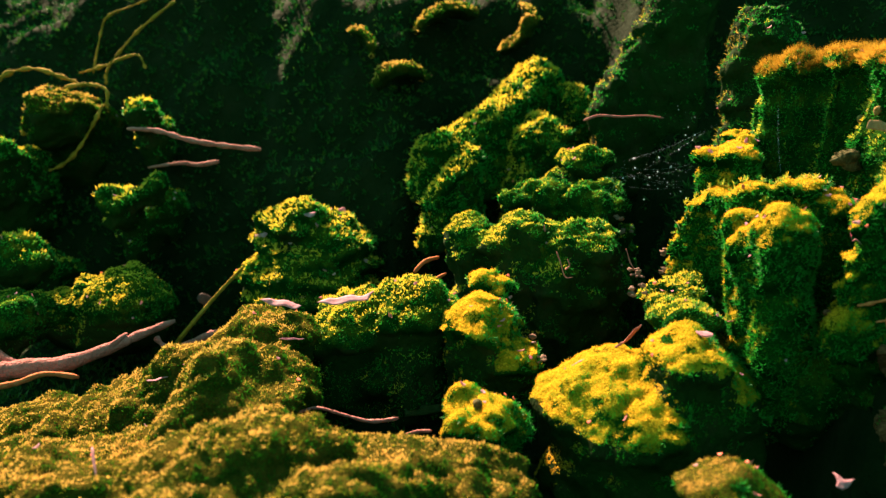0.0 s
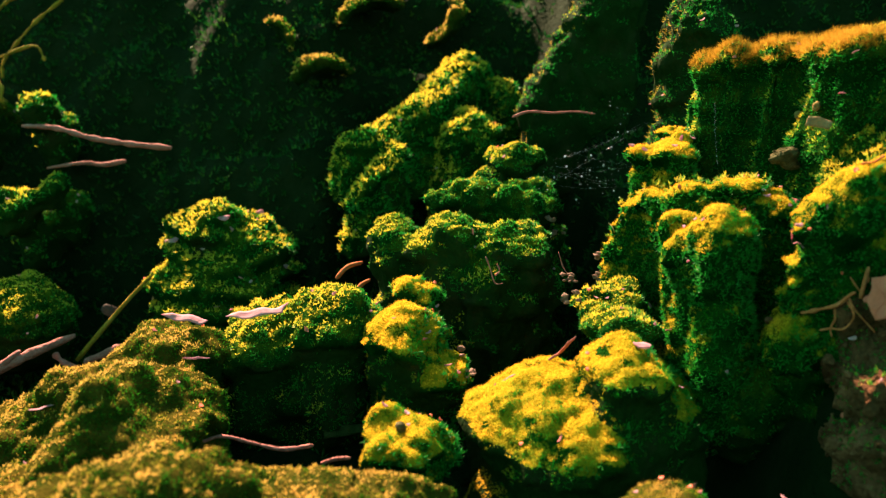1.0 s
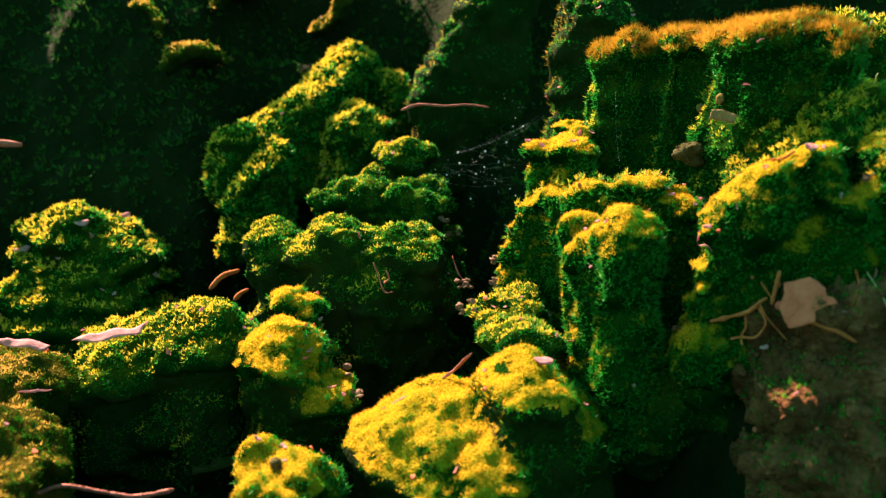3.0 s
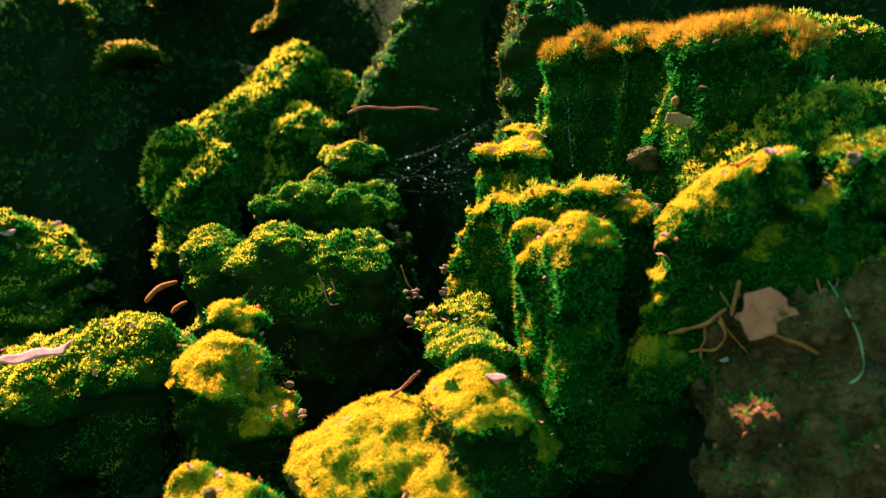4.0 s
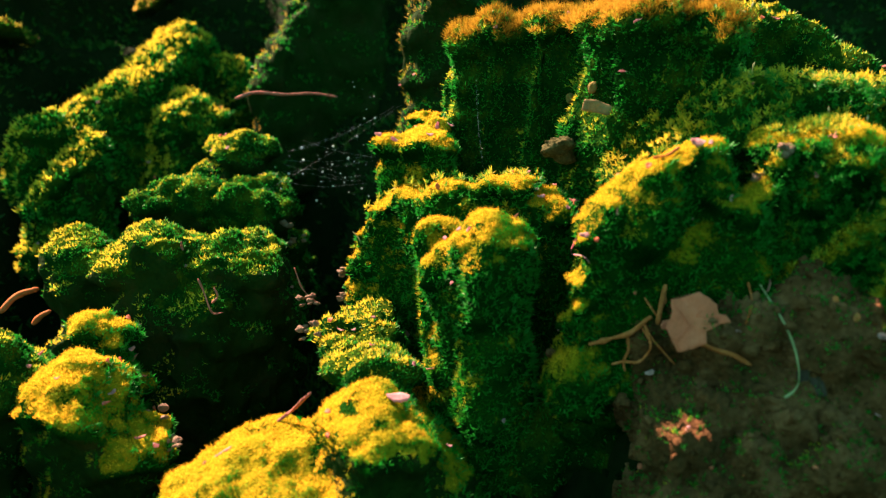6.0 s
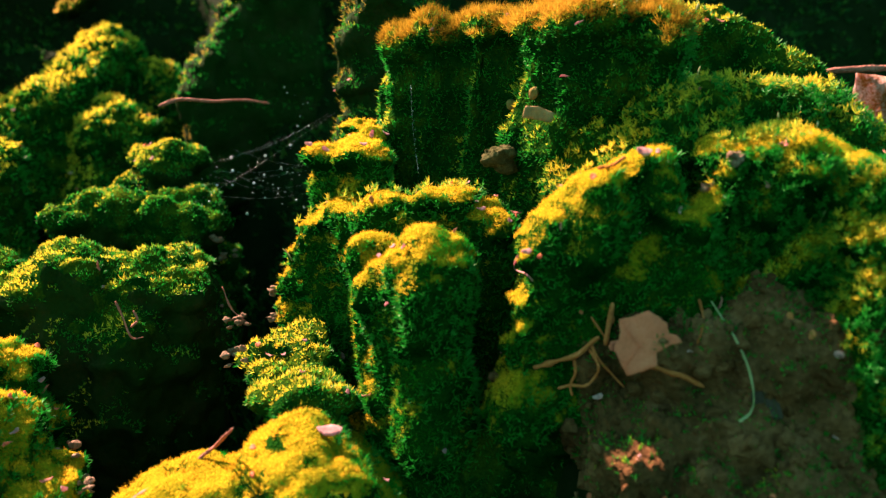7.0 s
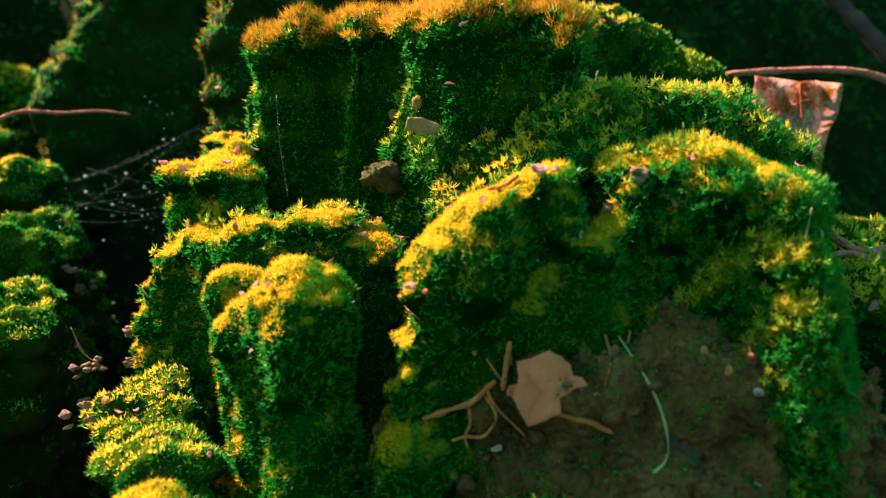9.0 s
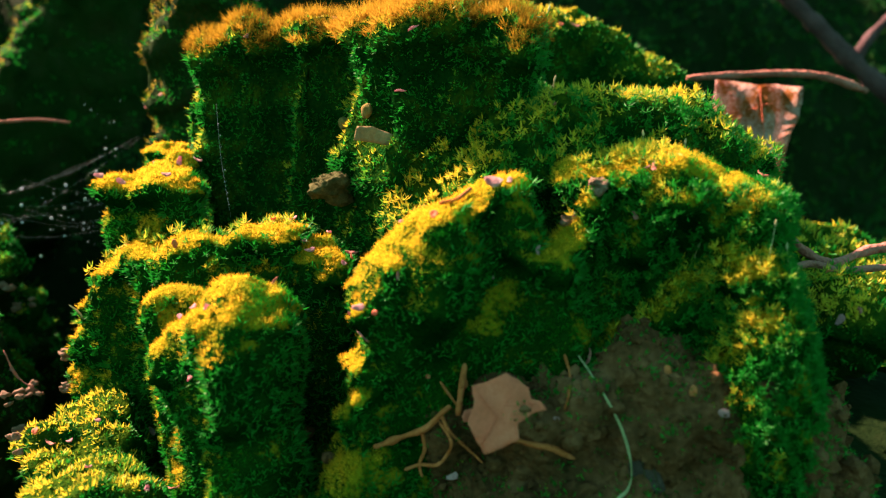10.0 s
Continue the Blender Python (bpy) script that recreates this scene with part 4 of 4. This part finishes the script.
def lying(place, normal, spin):
    """A pose whose z axis is the normal there."""
    q = Vector(normal).to_track_quat("Z", "Y").to_matrix().to_4x4()
    return Matrix.Translation(place) @ q @ pose(0, 0, 0, 0, 0, spin)


# leaf, rootlets and grass on the earth face
torn = flake("leaf_fragment", [(-12.9, 9.7), (-7, 11.6), (0.1, 15.5), (4.5, 13.4), (8.8, 10.4), (10.6, 6.1), (13.9, 5.7), (15.8, 2.5), (10.5, 0.2), (5.9, -3.3), (6.7, -9.1), (0.5, -13), (-6.4, -15.7), (-10, -10.5), (-13.6, -4.8), (-12.9, -1.2), (-11.5, 3.9)],
      pose(*LEAF_AT[0], 72, 4, -34), DEAD_LEAF, "torn square of tan dead leaf on bare earth", "dead leaf", 0.10)
def vein(leaf, *ends, mat=DEAD_LEAF, thick=0.0004):
    """Raised veins lying on a leaf, given in millimetres in the leaf's own plane."""
    for a, b in ends:
        line = [Vector((a[0] + (b[0] - a[0]) * k / 4, a[1] + (b[1] - a[1]) * k / 4, 0)) / 1000 for k in range(5)]
        for q in line:
            near = min(leaf.data.vertices, key=lambda v: (v.co.x - q.x) ** 2 + (v.co.y - q.y) ** 2)
            q.z = near.co.z + 0.0002
        tube("vein", line, thick, 0.00015, mat, leaf, "", "", 0.1, 5, 2)


vein(torn, ((-8, -12), (5, 12)), ((0, 3), (12, 4.5)), ((-2, -2), (-11, 8)))
flake("leaf_scrap", oval(4.6, 3.0, 8, 3), pose(*LEAF_AT[1], 66, -8, -34), DEAD_LEAF, "curled pinkish leaf scrap beside a torn leaf", "leaf scrap", 0.35)
root = tube("rootlet", ROOT_MAIN, 0.0014, 0.0010, ROOT, None, "forked orange-brown rootlet sticking out of the earth", "root", 0.9)
tube("side_root", ROOT_A, 0.0009, 0.0006, ROOT, root)
tube("side_root", ROOT_B, 0.0008, 0.0007, ROOT, root)
tube("side_root", ROOT_C, 0.0009, 0.0004, ROOT, root)
tube("twig", ROOT_D, 0.0012, 0.0016, ROOT, None, "short upright brown twig stub in the earth", "twig", 0.4)
tube("twig", ROOT_E, 0.0006, 0.0004, ROOT, None, "hair-thin slanting twig beside a rootlet", "twig", 0.4)
tube("rootlet", ROOT_F, 0.0016, 0.0010, ROOT, None, "flat tan root strip running across the earth", "root", 0.5)
tube("rootlet", ROOT_G, 0.0007, 0.0004, ROOT, None, "thin curved root hanging below the moss", "root", 0.5)
flake("leaf_scrap", oval(1.3, 2.2, 7, 9), pose(*LEAF_AT[2], 70, 0, -34), ROOT, "tiny orange scrap caught on a twig", "leaf scrap", 0.4)
tube("grass_blade", GRASS_LINE, 0.0004, 0.0008, GRASS, None, "single pale green curved grass blade", "grass", 0.1, flat=0.45)
slab = flake("slate_chip", [(-5.5, 10.2), (1.2, 10.5), (4.8, 2), (8.2, -7), (2, -9.6), (-4, -9.8), (-6.2, 0)], pose(*SLAB_AT[0], 74, 0, -38), SLATE, "flat grey slate chip stuck in the earth", "stone", 0.03, 0.0016)
vein(slab, ((-2.2, 9.8), (1.2, -8.5)), ((1.0, 9.6), (5.6, -7.5)), mat=STONE, thick=0.00025)
for k, (a, b, mat, label) in enumerate(((1.5, 3.1, ROOT, "orange leaf scrap on the earth face"), (2.4, 1.8, PALE_CHIP, "pinkish leaf scrap on the earth face"),
                                        (1.3, 0.9, PALE_CHIP, "pale fleck of litter on the earth"), (1.6, 2.6, ROOT, "brown bark fleck on the earth"))):
    flake("leaf_scrap", oval(a, b, 8, k + 20), pose(*SCRAP_AT[k], 72, 5 * k, -40), mat, label, "leaf scrap", 0.4)
for k in range(len(STONE_AT)):
    stone("pebble", STONE_AT[k], (0.0042 - 0.0005 * k, 0.003, 0.0036 - 0.0004 * k), k + 11, EARTH, "small brown pebble set in the earth face", "stone", 0.3, 20 * k)

# on the mossy wall and the twin humps
flake("wood_chip", [(-12.6, 2.6), (-6, 4.2), (2, 3.2), (13, 1.2), (12.2, -4.6), (6, -3.2), (-2, -3.0), (-12.9, -4.2)], pose(*CHIP_AT[0], 80, 13, -28), TAN_CHIP, "flat tan wood chip lying in wall moss", "wood chip", 0.02, 0.0011)
stone("earth_lump", CHIP_AT[1], (0.0105, 0.010, 0.0078), 31, STONE, "crumbly grey-brown clod below a wood chip", "stone", 0.6, 0, 5)
flake("leaf_scrap", oval(3.8, 2.9, 9, 6), pose(*CHIP_AT[2], 38, 8, -30), PALE_CHIP, "pink-white petal resting on the mound top", "petal", 0.5)
tube("twig", NSTICK, 0.0007, 0.0010, ROOT, None, "short orange twig lying on golden moss", "twig", 0.4)
tube("rootlet", NROOT, 0.0005, 0.0003, PALE_CHIP, None, "fine pale root hanging from the moss edge", "root", 0.5)
flake("leaf_scrap", oval(6.6, 4.4, 9, 8), pose(*CHIP_AT[3], 12, 4, -10), PALE_CHIP, "pink-white flat petal on the moss cushion", "petal", 0.2, 0.0008)
tube("twig", PSTICK, 0.0016, 0.0013, WOOD, None, "short thick twig lying on the moss cushion", "twig", 0.4)
for k, shift in enumerate((0.0, 0.0022, -0.0018)):
    tube("bark_sliver", [Vector(q) + Vector((shift, 0, shift * 0.7)) for q in PSTICK_B], 0.0010, 0.0006, WOOD, None, "thin split bark sliver leaning on moss", "bark", 0.5)

# sticks and litter round the low bank
stick = tube("dead_stick", BIG_STICK, 0.0125, 0.0036, WOOD, None, "thick bare pinkish dead stick on the ground", "stick", 0.35, 12)
tube("side_branch", BIG_SIDE, 0.0055, 0.0035, WOOD, stick)
tube("side_branch", BIG_SIDE_B, 0.0042, 0.0022, WOOD, stick)
tube("dead_stick", BIG_LOW, 0.0042, 0.0030, ROOT, None, "reddish stick lying below a thicker one", "stick", 0.4)
tube("dead_stick", THIN_STICK, 0.0034, 0.0018, MOSSY_ROOT, None, "thin greenish stick leaning against a mound", "stick", 0.3)
tube("dead_stick", BARK_A, 0.0042, 0.0030, WOOD, None, "short broken stick piece on the ground", "stick", 0.5)
tube("dead_stick", BARK_B, 0.0034, 0.0044, WOOD, None, "gnarled short stick lying behind the bank", "stick", 0.5)
flake("leaf_scrap", oval(11, 8, 9, 14), pose(*BANK_BITS[0], 62, 25, 15), SLATE, "grey dry leaf standing behind sticks", "dead leaf", 0.3)
flake("dead_leaf", [(-18, -2), (-10, 3), (0, 4.5), (12, 3), (22, -3), (16, -6), (4, -3.5), (-8, -4)], pose(*BANK_BITS[1], 24, 6, -8), PALE_CHIP, "pale curled leaf strip behind the bank", "dead leaf", 0.25)
flake("dead_leaf", [(-24, -3), (-12, 3), (2, 5), (16, 4), (27, 6), (22, -3), (6, -5), (-10, -6)], pose(*BANK_BITS[2], 22, -4, 4), PALE_CHIP, "pinkish flat leaf lying on the hump", "dead leaf", 0.12)
flake("bark_sliver", [(-8, -1.6), (0, -0.4), (8, 1.4), (8.5, 0), (0, -2.2), (-7, -3)], pose(*BANK_BITS[3], 12, 0, 30), PALE_CHIP, "pale bark sliver on dry moss", "bark", 0.2)
flake("bark_sliver", [(-9, -3.5), (0, 0.5), (9, 4), (8.6, 2), (0, -2), (-8, -5)], pose(*BANK_BITS[4], 12, 0, 10), PALE_CHIP, "long pale bark sliver on dry moss", "bark", 0.2)
flake("bark_sliver", oval(8, 1.8, 9, 41), pose(*BANK_BITS[5], 30, 0, 0), SOIL, "dark bark chip sunk in dry moss", "bark", 0.3)
flake("bark_sliver", oval(11, 0.9, 9, 42), pose(*BANK_BITS[6], 50, 0, 0), PALE_CHIP, "straw-thin pale splinter on moss", "bark", 0.1)
twig = tube("twig", TWIG, 0.0010, 0.0016, WOOD, None, "bent orange-brown twig bridging a dark gap", "twig", 0.5)
tube("side_twig", TWIG_SIDE, 0.0008, 0.0006, WOOD, twig)
tube("twig", TWIG_B, 0.0011, 0.0015, WOOD, None, "short pinkish twig end in the gap", "twig", 0.4)
tube("dead_stick", FAR_STICK, 0.0030, 0.0042, WOOD, None, "pale broken stick lying on the shaded slope", "stick", 0.5)
tube("dead_stick", FAR_STICK_B, 0.0022, 0.0036, WOOD, None, "thin reddish stick on the shaded slope", "stick", 0.5)
tube("dead_stick", SPUR_STICK, 0.0016, 0.0010, WOOD, None, "thin pale stick poking from the spur", "stick", 0.3)
tube("twig", ORANGE_TWIG, 0.0030, 0.0018, ROOT, None, "bent orange twig behind the hump", "twig", 0.5)
tube("twig", ORANGE_TWIG_B, 0.0024, 0.0016, ROOT, None, "short brown twig stub behind the hump", "twig", 0.5)
for line in (HANG_A, HANG_B, HANG_C):
    tube("rootlet", line, 0.0008, 0.0005, WOOD, None, "fine dry rootlet hanging from a moss cap", "root", 0.8)
for k, line in enumerate((ARCH_A, ARCH_B, ARCH_C, ARCH_D, ARCH_E, ARCH_F)):
    tube("arched_root", line, 0.0040 - 0.0004 * k, 0.0024, MOSSY_ROOT, None, "arched moss-grown root over the dark slope", "root", 1.3)

for k in range(len(LITTER_AT)):
    flake("leaf_scrap", oval(8.5 - 0.8 * k, 5.0 - 0.5 * k, 9, 80 + k, 0.35), pose(*LITTER_AT[k], 30 + 9 * k, 7 * k - 15, 20 * k), PALE_CHIP, "pinkish leaf piece on a mossy stump", "leaf scrap", 0.4)
for k in range(len(CRUMB_AT)):
    for j in range(4):
        place = Vector(CRUMB_AT[k]) + Vector((0.005 * math.sin(3 * j + k), 0.004 * math.cos(5 * j), 0.004 * math.sin(7 * j + k)))
        crumb = stone("earth_crumb", place, (0.0026 - 0.0006 * j, 0.0022, 0.0020 - 0.0004 * j), 90 + 5 * k + j, PINK_EARTH, "pinkish crumb of dry earth between mounds", "earth crumb", 0.8, 40 * j)
        if k == j == 0:
            # the lens stays focused on this spot between the mounds
            cam.data.dof.focus_object = crumb
tube("straw", STRAW, 0.0010, 0.0007, PALE_CHIP, None, "dry pale straw standing in the moss bank", "straw", 0.2)
flake("dead_leaf", [(-6, -2), (-2, 1), (-1, 8), (2, 2), (8, 1), (3, -3), (-1, -4)], pose(*STAR_AT[0], 40, 0, 10), PALE_CHIP, "small torn star-shaped leaf piece on dark ground", "dead leaf", 0.4)

# behind the mossy wall
rusty = flake("dead_leaf", [(-30, 33), (-16, 35), (0, 32), (14, 36), (30, 34), (31, 12), (27, -8), (28, -34), (18, -37), (6, -30), (2, -20), (-8, -12), (-12, -30), (-22, -24), (-28, -4), (-31, 16)],
      pose(*BACK_AT[0], 84, 6, -44), RUST_LEAF, "large rusty dead leaf with pale ragged patches", "dead leaf", 0.25, ripple=0.10)
vein(rusty, ((0, 31), (14, -30)), ((3, 18), (24, 24)), ((1, 16), (-22, 10)))
tube("dead_stick", BACK_TWIG, 0.0024, 0.0032, WOOD, None, "thin pinkish stick above the rusty leaf", "stick", 0.4)
limb = tube("dead_stick", BACK_BRANCH, 0.0075, 0.0085, SHADE_WOOD, None, "thick branch, shade put into its colour, slanting behind the mounds", "stick", 0.3)
tube("side_branch", BACK_FORK, 0.0060, 0.0045, SHADE_WOOD, limb)
twig = tube("twig", SIDE_TWIG, 0.0014, 0.0024, WOOD, None, "crooked pinkish twig beside the mound", "twig", 0.5)
tube("side_twig", SIDE_TWIG_B, 0.0018, 0.0016, WOOD, twig)


# odd scraps on the mounds and in the gaps
flake("bark_chip", [(-17, -4), (-15, 4), (0, 5), (16, 3.5), (17, -3), (3, -4.5)], lying(ODD_AT[0], (0.1, -0.75, 0.65), 4), MOSS_BARK, "flat mossy bark chip in the dark gap", "bark", 0.06, 0.0016)
stone("pebble", ODD_AT[1], (0.0036, 0.0034, 0.0040), 51, STONE, "small round grey-purple pebble on golden moss", "stone", 0.2)
flake("leaf_scrap", oval(1.6, 2.2, 7, 71), lying(ODD_AT[2], (-0.3, -0.9, 0.3), 10), ROOT, "small orange scrap at the tower's foot", "leaf scrap", 0.3)
for k in (3, 4):
    stone("pebble", ODD_AT[k], (0.0032 - 0.0008 * (k - 3), 0.003, 0.0036), 52 + k, TAN_PEBBLE, "small ochre pebble caught in the wall moss", "stone", 0.25)
for k in (5, 6):
    flake("seed_husk", [(-2.4, -1.2), (0, 0.2), (2.6, 2.0), (2.2, 0.6), (0.4, -0.9)], lying(ODD_AT[k], (-0.4, -0.8, 0.4), 30 * k), PALE_CHIP, "pale curled seed husk in the wall moss", "seed husk", 0.6)
tube("grass_blade", [ODD_AT[7], Vector(ODD_AT[7]) + Vector((-0.003, -0.002, 0.005)), Vector(ODD_AT[7]) + Vector((-0.007, -0.003, 0.009))], 0.0007, 0.0003, GRASS, None, "short pale blade poking out of moss", "grass", 0.1, flat=0.4)
for k in (8, 9, 10, 11, 12):
    stone("earth_lump", ODD_AT[k], (0.0055 - 0.0006 * (k - 8), 0.004, 0.0046 - 0.0004 * (k - 8)), 60 + k, EARTH, "half-sunk brown clod in the earth face", "stone", 0.4, 33 * k)
for k in (13, 14):
    stone("earth_lump", ODD_AT[k], (0.0034, 0.0028, 0.0026), 70 + k, PINK_EARTH, "pinkish dry crumb on the mound's rim", "earth crumb", 0.9, 50 * k)


# ---- small litter on the moss ----
pick = random.Random(9)
SCRAPS = [flake("leaf_scrap", oval(a, b, 7, 60 + k, 0.3), pose(0, 0, -1), mat, label, "leaf scrap", 0.6)
          for k, (a, b, mat, label) in enumerate(((2.6, 1.5, PALE_CHIP, "tiny pinkish leaf scrap lying on moss"), (1.6, 1.2, PALE_CHIP, "pale litter fleck lying on moss"),
                                                  (3.4, 1.0, WOOD, "thin brown husk lying on moss"), (2.0, 1.6, DEAD_LEAF, "tan leaf crumb lying on moss")))]
for ob in SCRAPS:
    tagged(ob, "", "", "litter on the moss")
used = [False] * 4
for label, (p, n) in SURFACE.items():
    up = np.nonzero(n[:, 2] > 0.35)[0]
    count = 16 if "bank" in label else 7 if "ledge" not in label and "slope" not in label else 2
    for _ in range(min(count, len(up))):
        i = int(up[pick.randrange(len(up))])
        k = pick.randrange(4)
        m = lying(p[i] + n[i] * 0.0035, n[i] + np.array([pick.uniform(-0.5, 0.5) for _ in range(3)]), pick.uniform(0, 360))
        if used[k]:
            copy_thing(SCRAPS[k], m)
        else:
            SCRAPS[k].matrix_basis, used[k] = m, True

# spore stalks on the wall and the side cushion
def spore_stalk(height, lean):
    stalk = tube("spore_stalk", [(0, 0, -0.003), (lean * 0.2, 0, height * 0.4), (lean, lean * 0.3, height)], 0.00022, 0.00016, GRASS, None, "thin upright moss spore stalk with capsule", "moss stalk", 0.1, 5)
    bm = bmesh.new()
    bmesh.ops.create_icosphere(bm, subdivisions=2, radius=1)
    for q in bm.verts:
        taper = 1 - 0.35 * q.co.z
        q.co = Vector((q.co.x * 0.00055 * taper + lean, q.co.y * 0.00055 * taper + lean * 0.3, q.co.z * 0.0016 + height + 0.001))
    part("capsule", bm, GRASS, stalk, "pale pointed capsule")
    return tagged(stalk, "", "", "spore stalks")


STALKS = [spore_stalk(0.011, 0.002), spore_stalk(0.015, -0.003), spore_stalk(0.008, 0.0015)]
fresh = [True] * 3
for label, least, count in (("tall mossy wall of earth with shaggy top", 0.40, 34), ("twin-humped mound, mossy above and bare earth below", 0.40, 8), ("fist-shaped mound with glowing yellow velvet moss", 0.0, 3)):
    p, n = SURFACE[label]
    up = np.nonzero((n[:, 2] > 0.3) & (p[:, 0] > least))[0]
    for _ in range(count):
        i = int(up[pick.randrange(len(up))])
        k = pick.randrange(3)
        m = Matrix.Translation(p[i]) @ pose(0, 0, 0, pick.uniform(-18, 18), pick.uniform(-18, 18), pick.uniform(0, 360))
        if fresh[k]:
            STALKS[k].matrix_basis, fresh[k] = m, False
        else:
            copy_thing(STALKS[k], m)

# spider web with dew between the mounds
web = tube("spider_web", WEB_LINE, 0.00002, 0.00002, SILK, None, "torn spider web with dew drops between mounds", "spider web", 0.0, 5, 4)
ends = [Vector(q) for q in WEB_ENDS]
for k in range(64):
    a, b = ends[pick.randrange(3)], ends[3 + pick.randrange(3)]
    at = a.lerp(b, pick.uniform(0.05, 0.95)) + Vector([pick.gauss(0, 0.013) for _ in range(3)])
    bm = bmesh.new()
    bmesh.ops.create_icosphere(bm, subdivisions=2, radius=0.00025 + 0.0009 * pick.random() ** 3)
    for f in bm.faces:
        f.smooth = True
    drop = part("dew_drop", bm, SILK, web)
    drop.matrix_basis = Matrix.Translation(at)


# silk threads of the web, and one that hangs before the wall
for k in range(9):
    a, b = ends[k % 3], ends[3 + (k // 3) % 3]
    shift = Vector([pick.gauss(0, 0.008) for _ in range(3)])
    tube("thread", [a + shift, a.lerp(b, 0.5) + shift * 0.5 - Vector((0, 0, 0.004)), b - shift * 0.5], 0.000025, 0.000025, SILK, web, "", "", 0.0, 4, 3)
line = tube("spider_thread", HANG_SILK, 0.00003, 0.00003, SILK, None, "single spider thread with tiny dew beads", "spider web", 0.0, 4, 4)
for k in range(9):
    bm = bmesh.new()
    bmesh.ops.create_icosphere(bm, subdivisions=2, radius=0.00010 + 0.00007 * (k % 3))
    bead = part("dew_drop", bm, SILK, line)
    bead.matrix_basis = Matrix.Translation(Vector(HANG_SILK[0]).lerp(Vector(HANG_SILK[2]), 0.08 + 0.1 * k))


# crumbs of soil over the earth face and the floor
def crumbs(name, p, sizes, mat, parent, seed, label):
    rng = np.random.RandomState(seed)
    bm = bmesh.new()
    bmesh.ops.create_icosphere(bm, subdivisions=1, radius=1)
    v = np.array([q.co[:] for q in bm.verts])
    f = np.array([[q.index for q in g.verts] for g in bm.faces])
    bm.free()
    shape = v[None] * (1 + rng.uniform(-0.35, 0.35, (len(p), len(v), 1))) * sizes[:, None, None] * rng.uniform(0.6, 1.2, (len(p), 1, 3))
    verts = (shape + p[:, None]).reshape(-1, 3)
    faces = (f[None] + np.arange(len(p))[:, None, None] * len(v)).reshape(-1, 3)
    ob = new(name, mesh_of(name, verts, faces, mat, smooth=False))
    ob.parent = parent
    return tagged(ob, label, "", "", "stuff")


face = next(o for o in scene.objects if o.name.startswith("earth_clod"))
rng = np.random.RandomState(3)
co = np.empty(len(face.data.vertices) * 3)
face.data.vertices.foreach_get("co", co)
tri = np.empty(len(face.data.polygons) * 3, np.int32)
face.data.polygons.foreach_get("vertices", tri)
q, m = scatter(rng, co.reshape(-1, 3), tri.reshape(-1, 3), 2600)
crumbs("lumpy_earth", q - m * 0.001, 0.0016 + 0.0056 * rng.rand(len(q)) ** 2.2, EARTH, face, 6, "half-sunk brown earth lumps")
p, n = scatter(rng, co.reshape(-1, 3), tri.reshape(-1, 3), 26000)
crumbs("loose_soil", p + n * 0.0004, 0.0006 + 0.0030 * rng.rand(len(p)) ** 4, EARTH, face, 4, "loose brown soil crumbs")
face_p, face_n = p, n
floor = next(o for o in scene.objects if o.name == "ground")
x, y = rng.uniform(-0.55, 0.6, 2500), rng.uniform(0.3, 1.1, 2500)
p = np.stack([x, y, ground_height(x, y) + 0.001], 1)
crumbs("loose_soil", p, 0.0008 + 0.0045 * rng.rand(len(p)) ** 4, SOIL, floor, 5, "loose soil crumbs in the shade-dark soil colour")

# flecks of litter stuck to the faces below the moss
for at, out in ((face_p, face_n), SURFACE["twin-humped mound, mossy above and bare earth below"]):
    front = np.nonzero((out[:, 1] < -0.35) & (at[:, 2] > 0.13))[0]
    for _ in range(16):
        i = int(front[pick.randrange(len(front))])
        m = lying(at[i] + out[i] * 0.002, out[i] + np.array([pick.uniform(-0.5, 0.5) for _ in range(3)]), pick.uniform(0, 360))
        copy_thing(SCRAPS[pick.randrange(4)], m @ Matrix.Scale(pick.uniform(0.35, 0.8), 4))
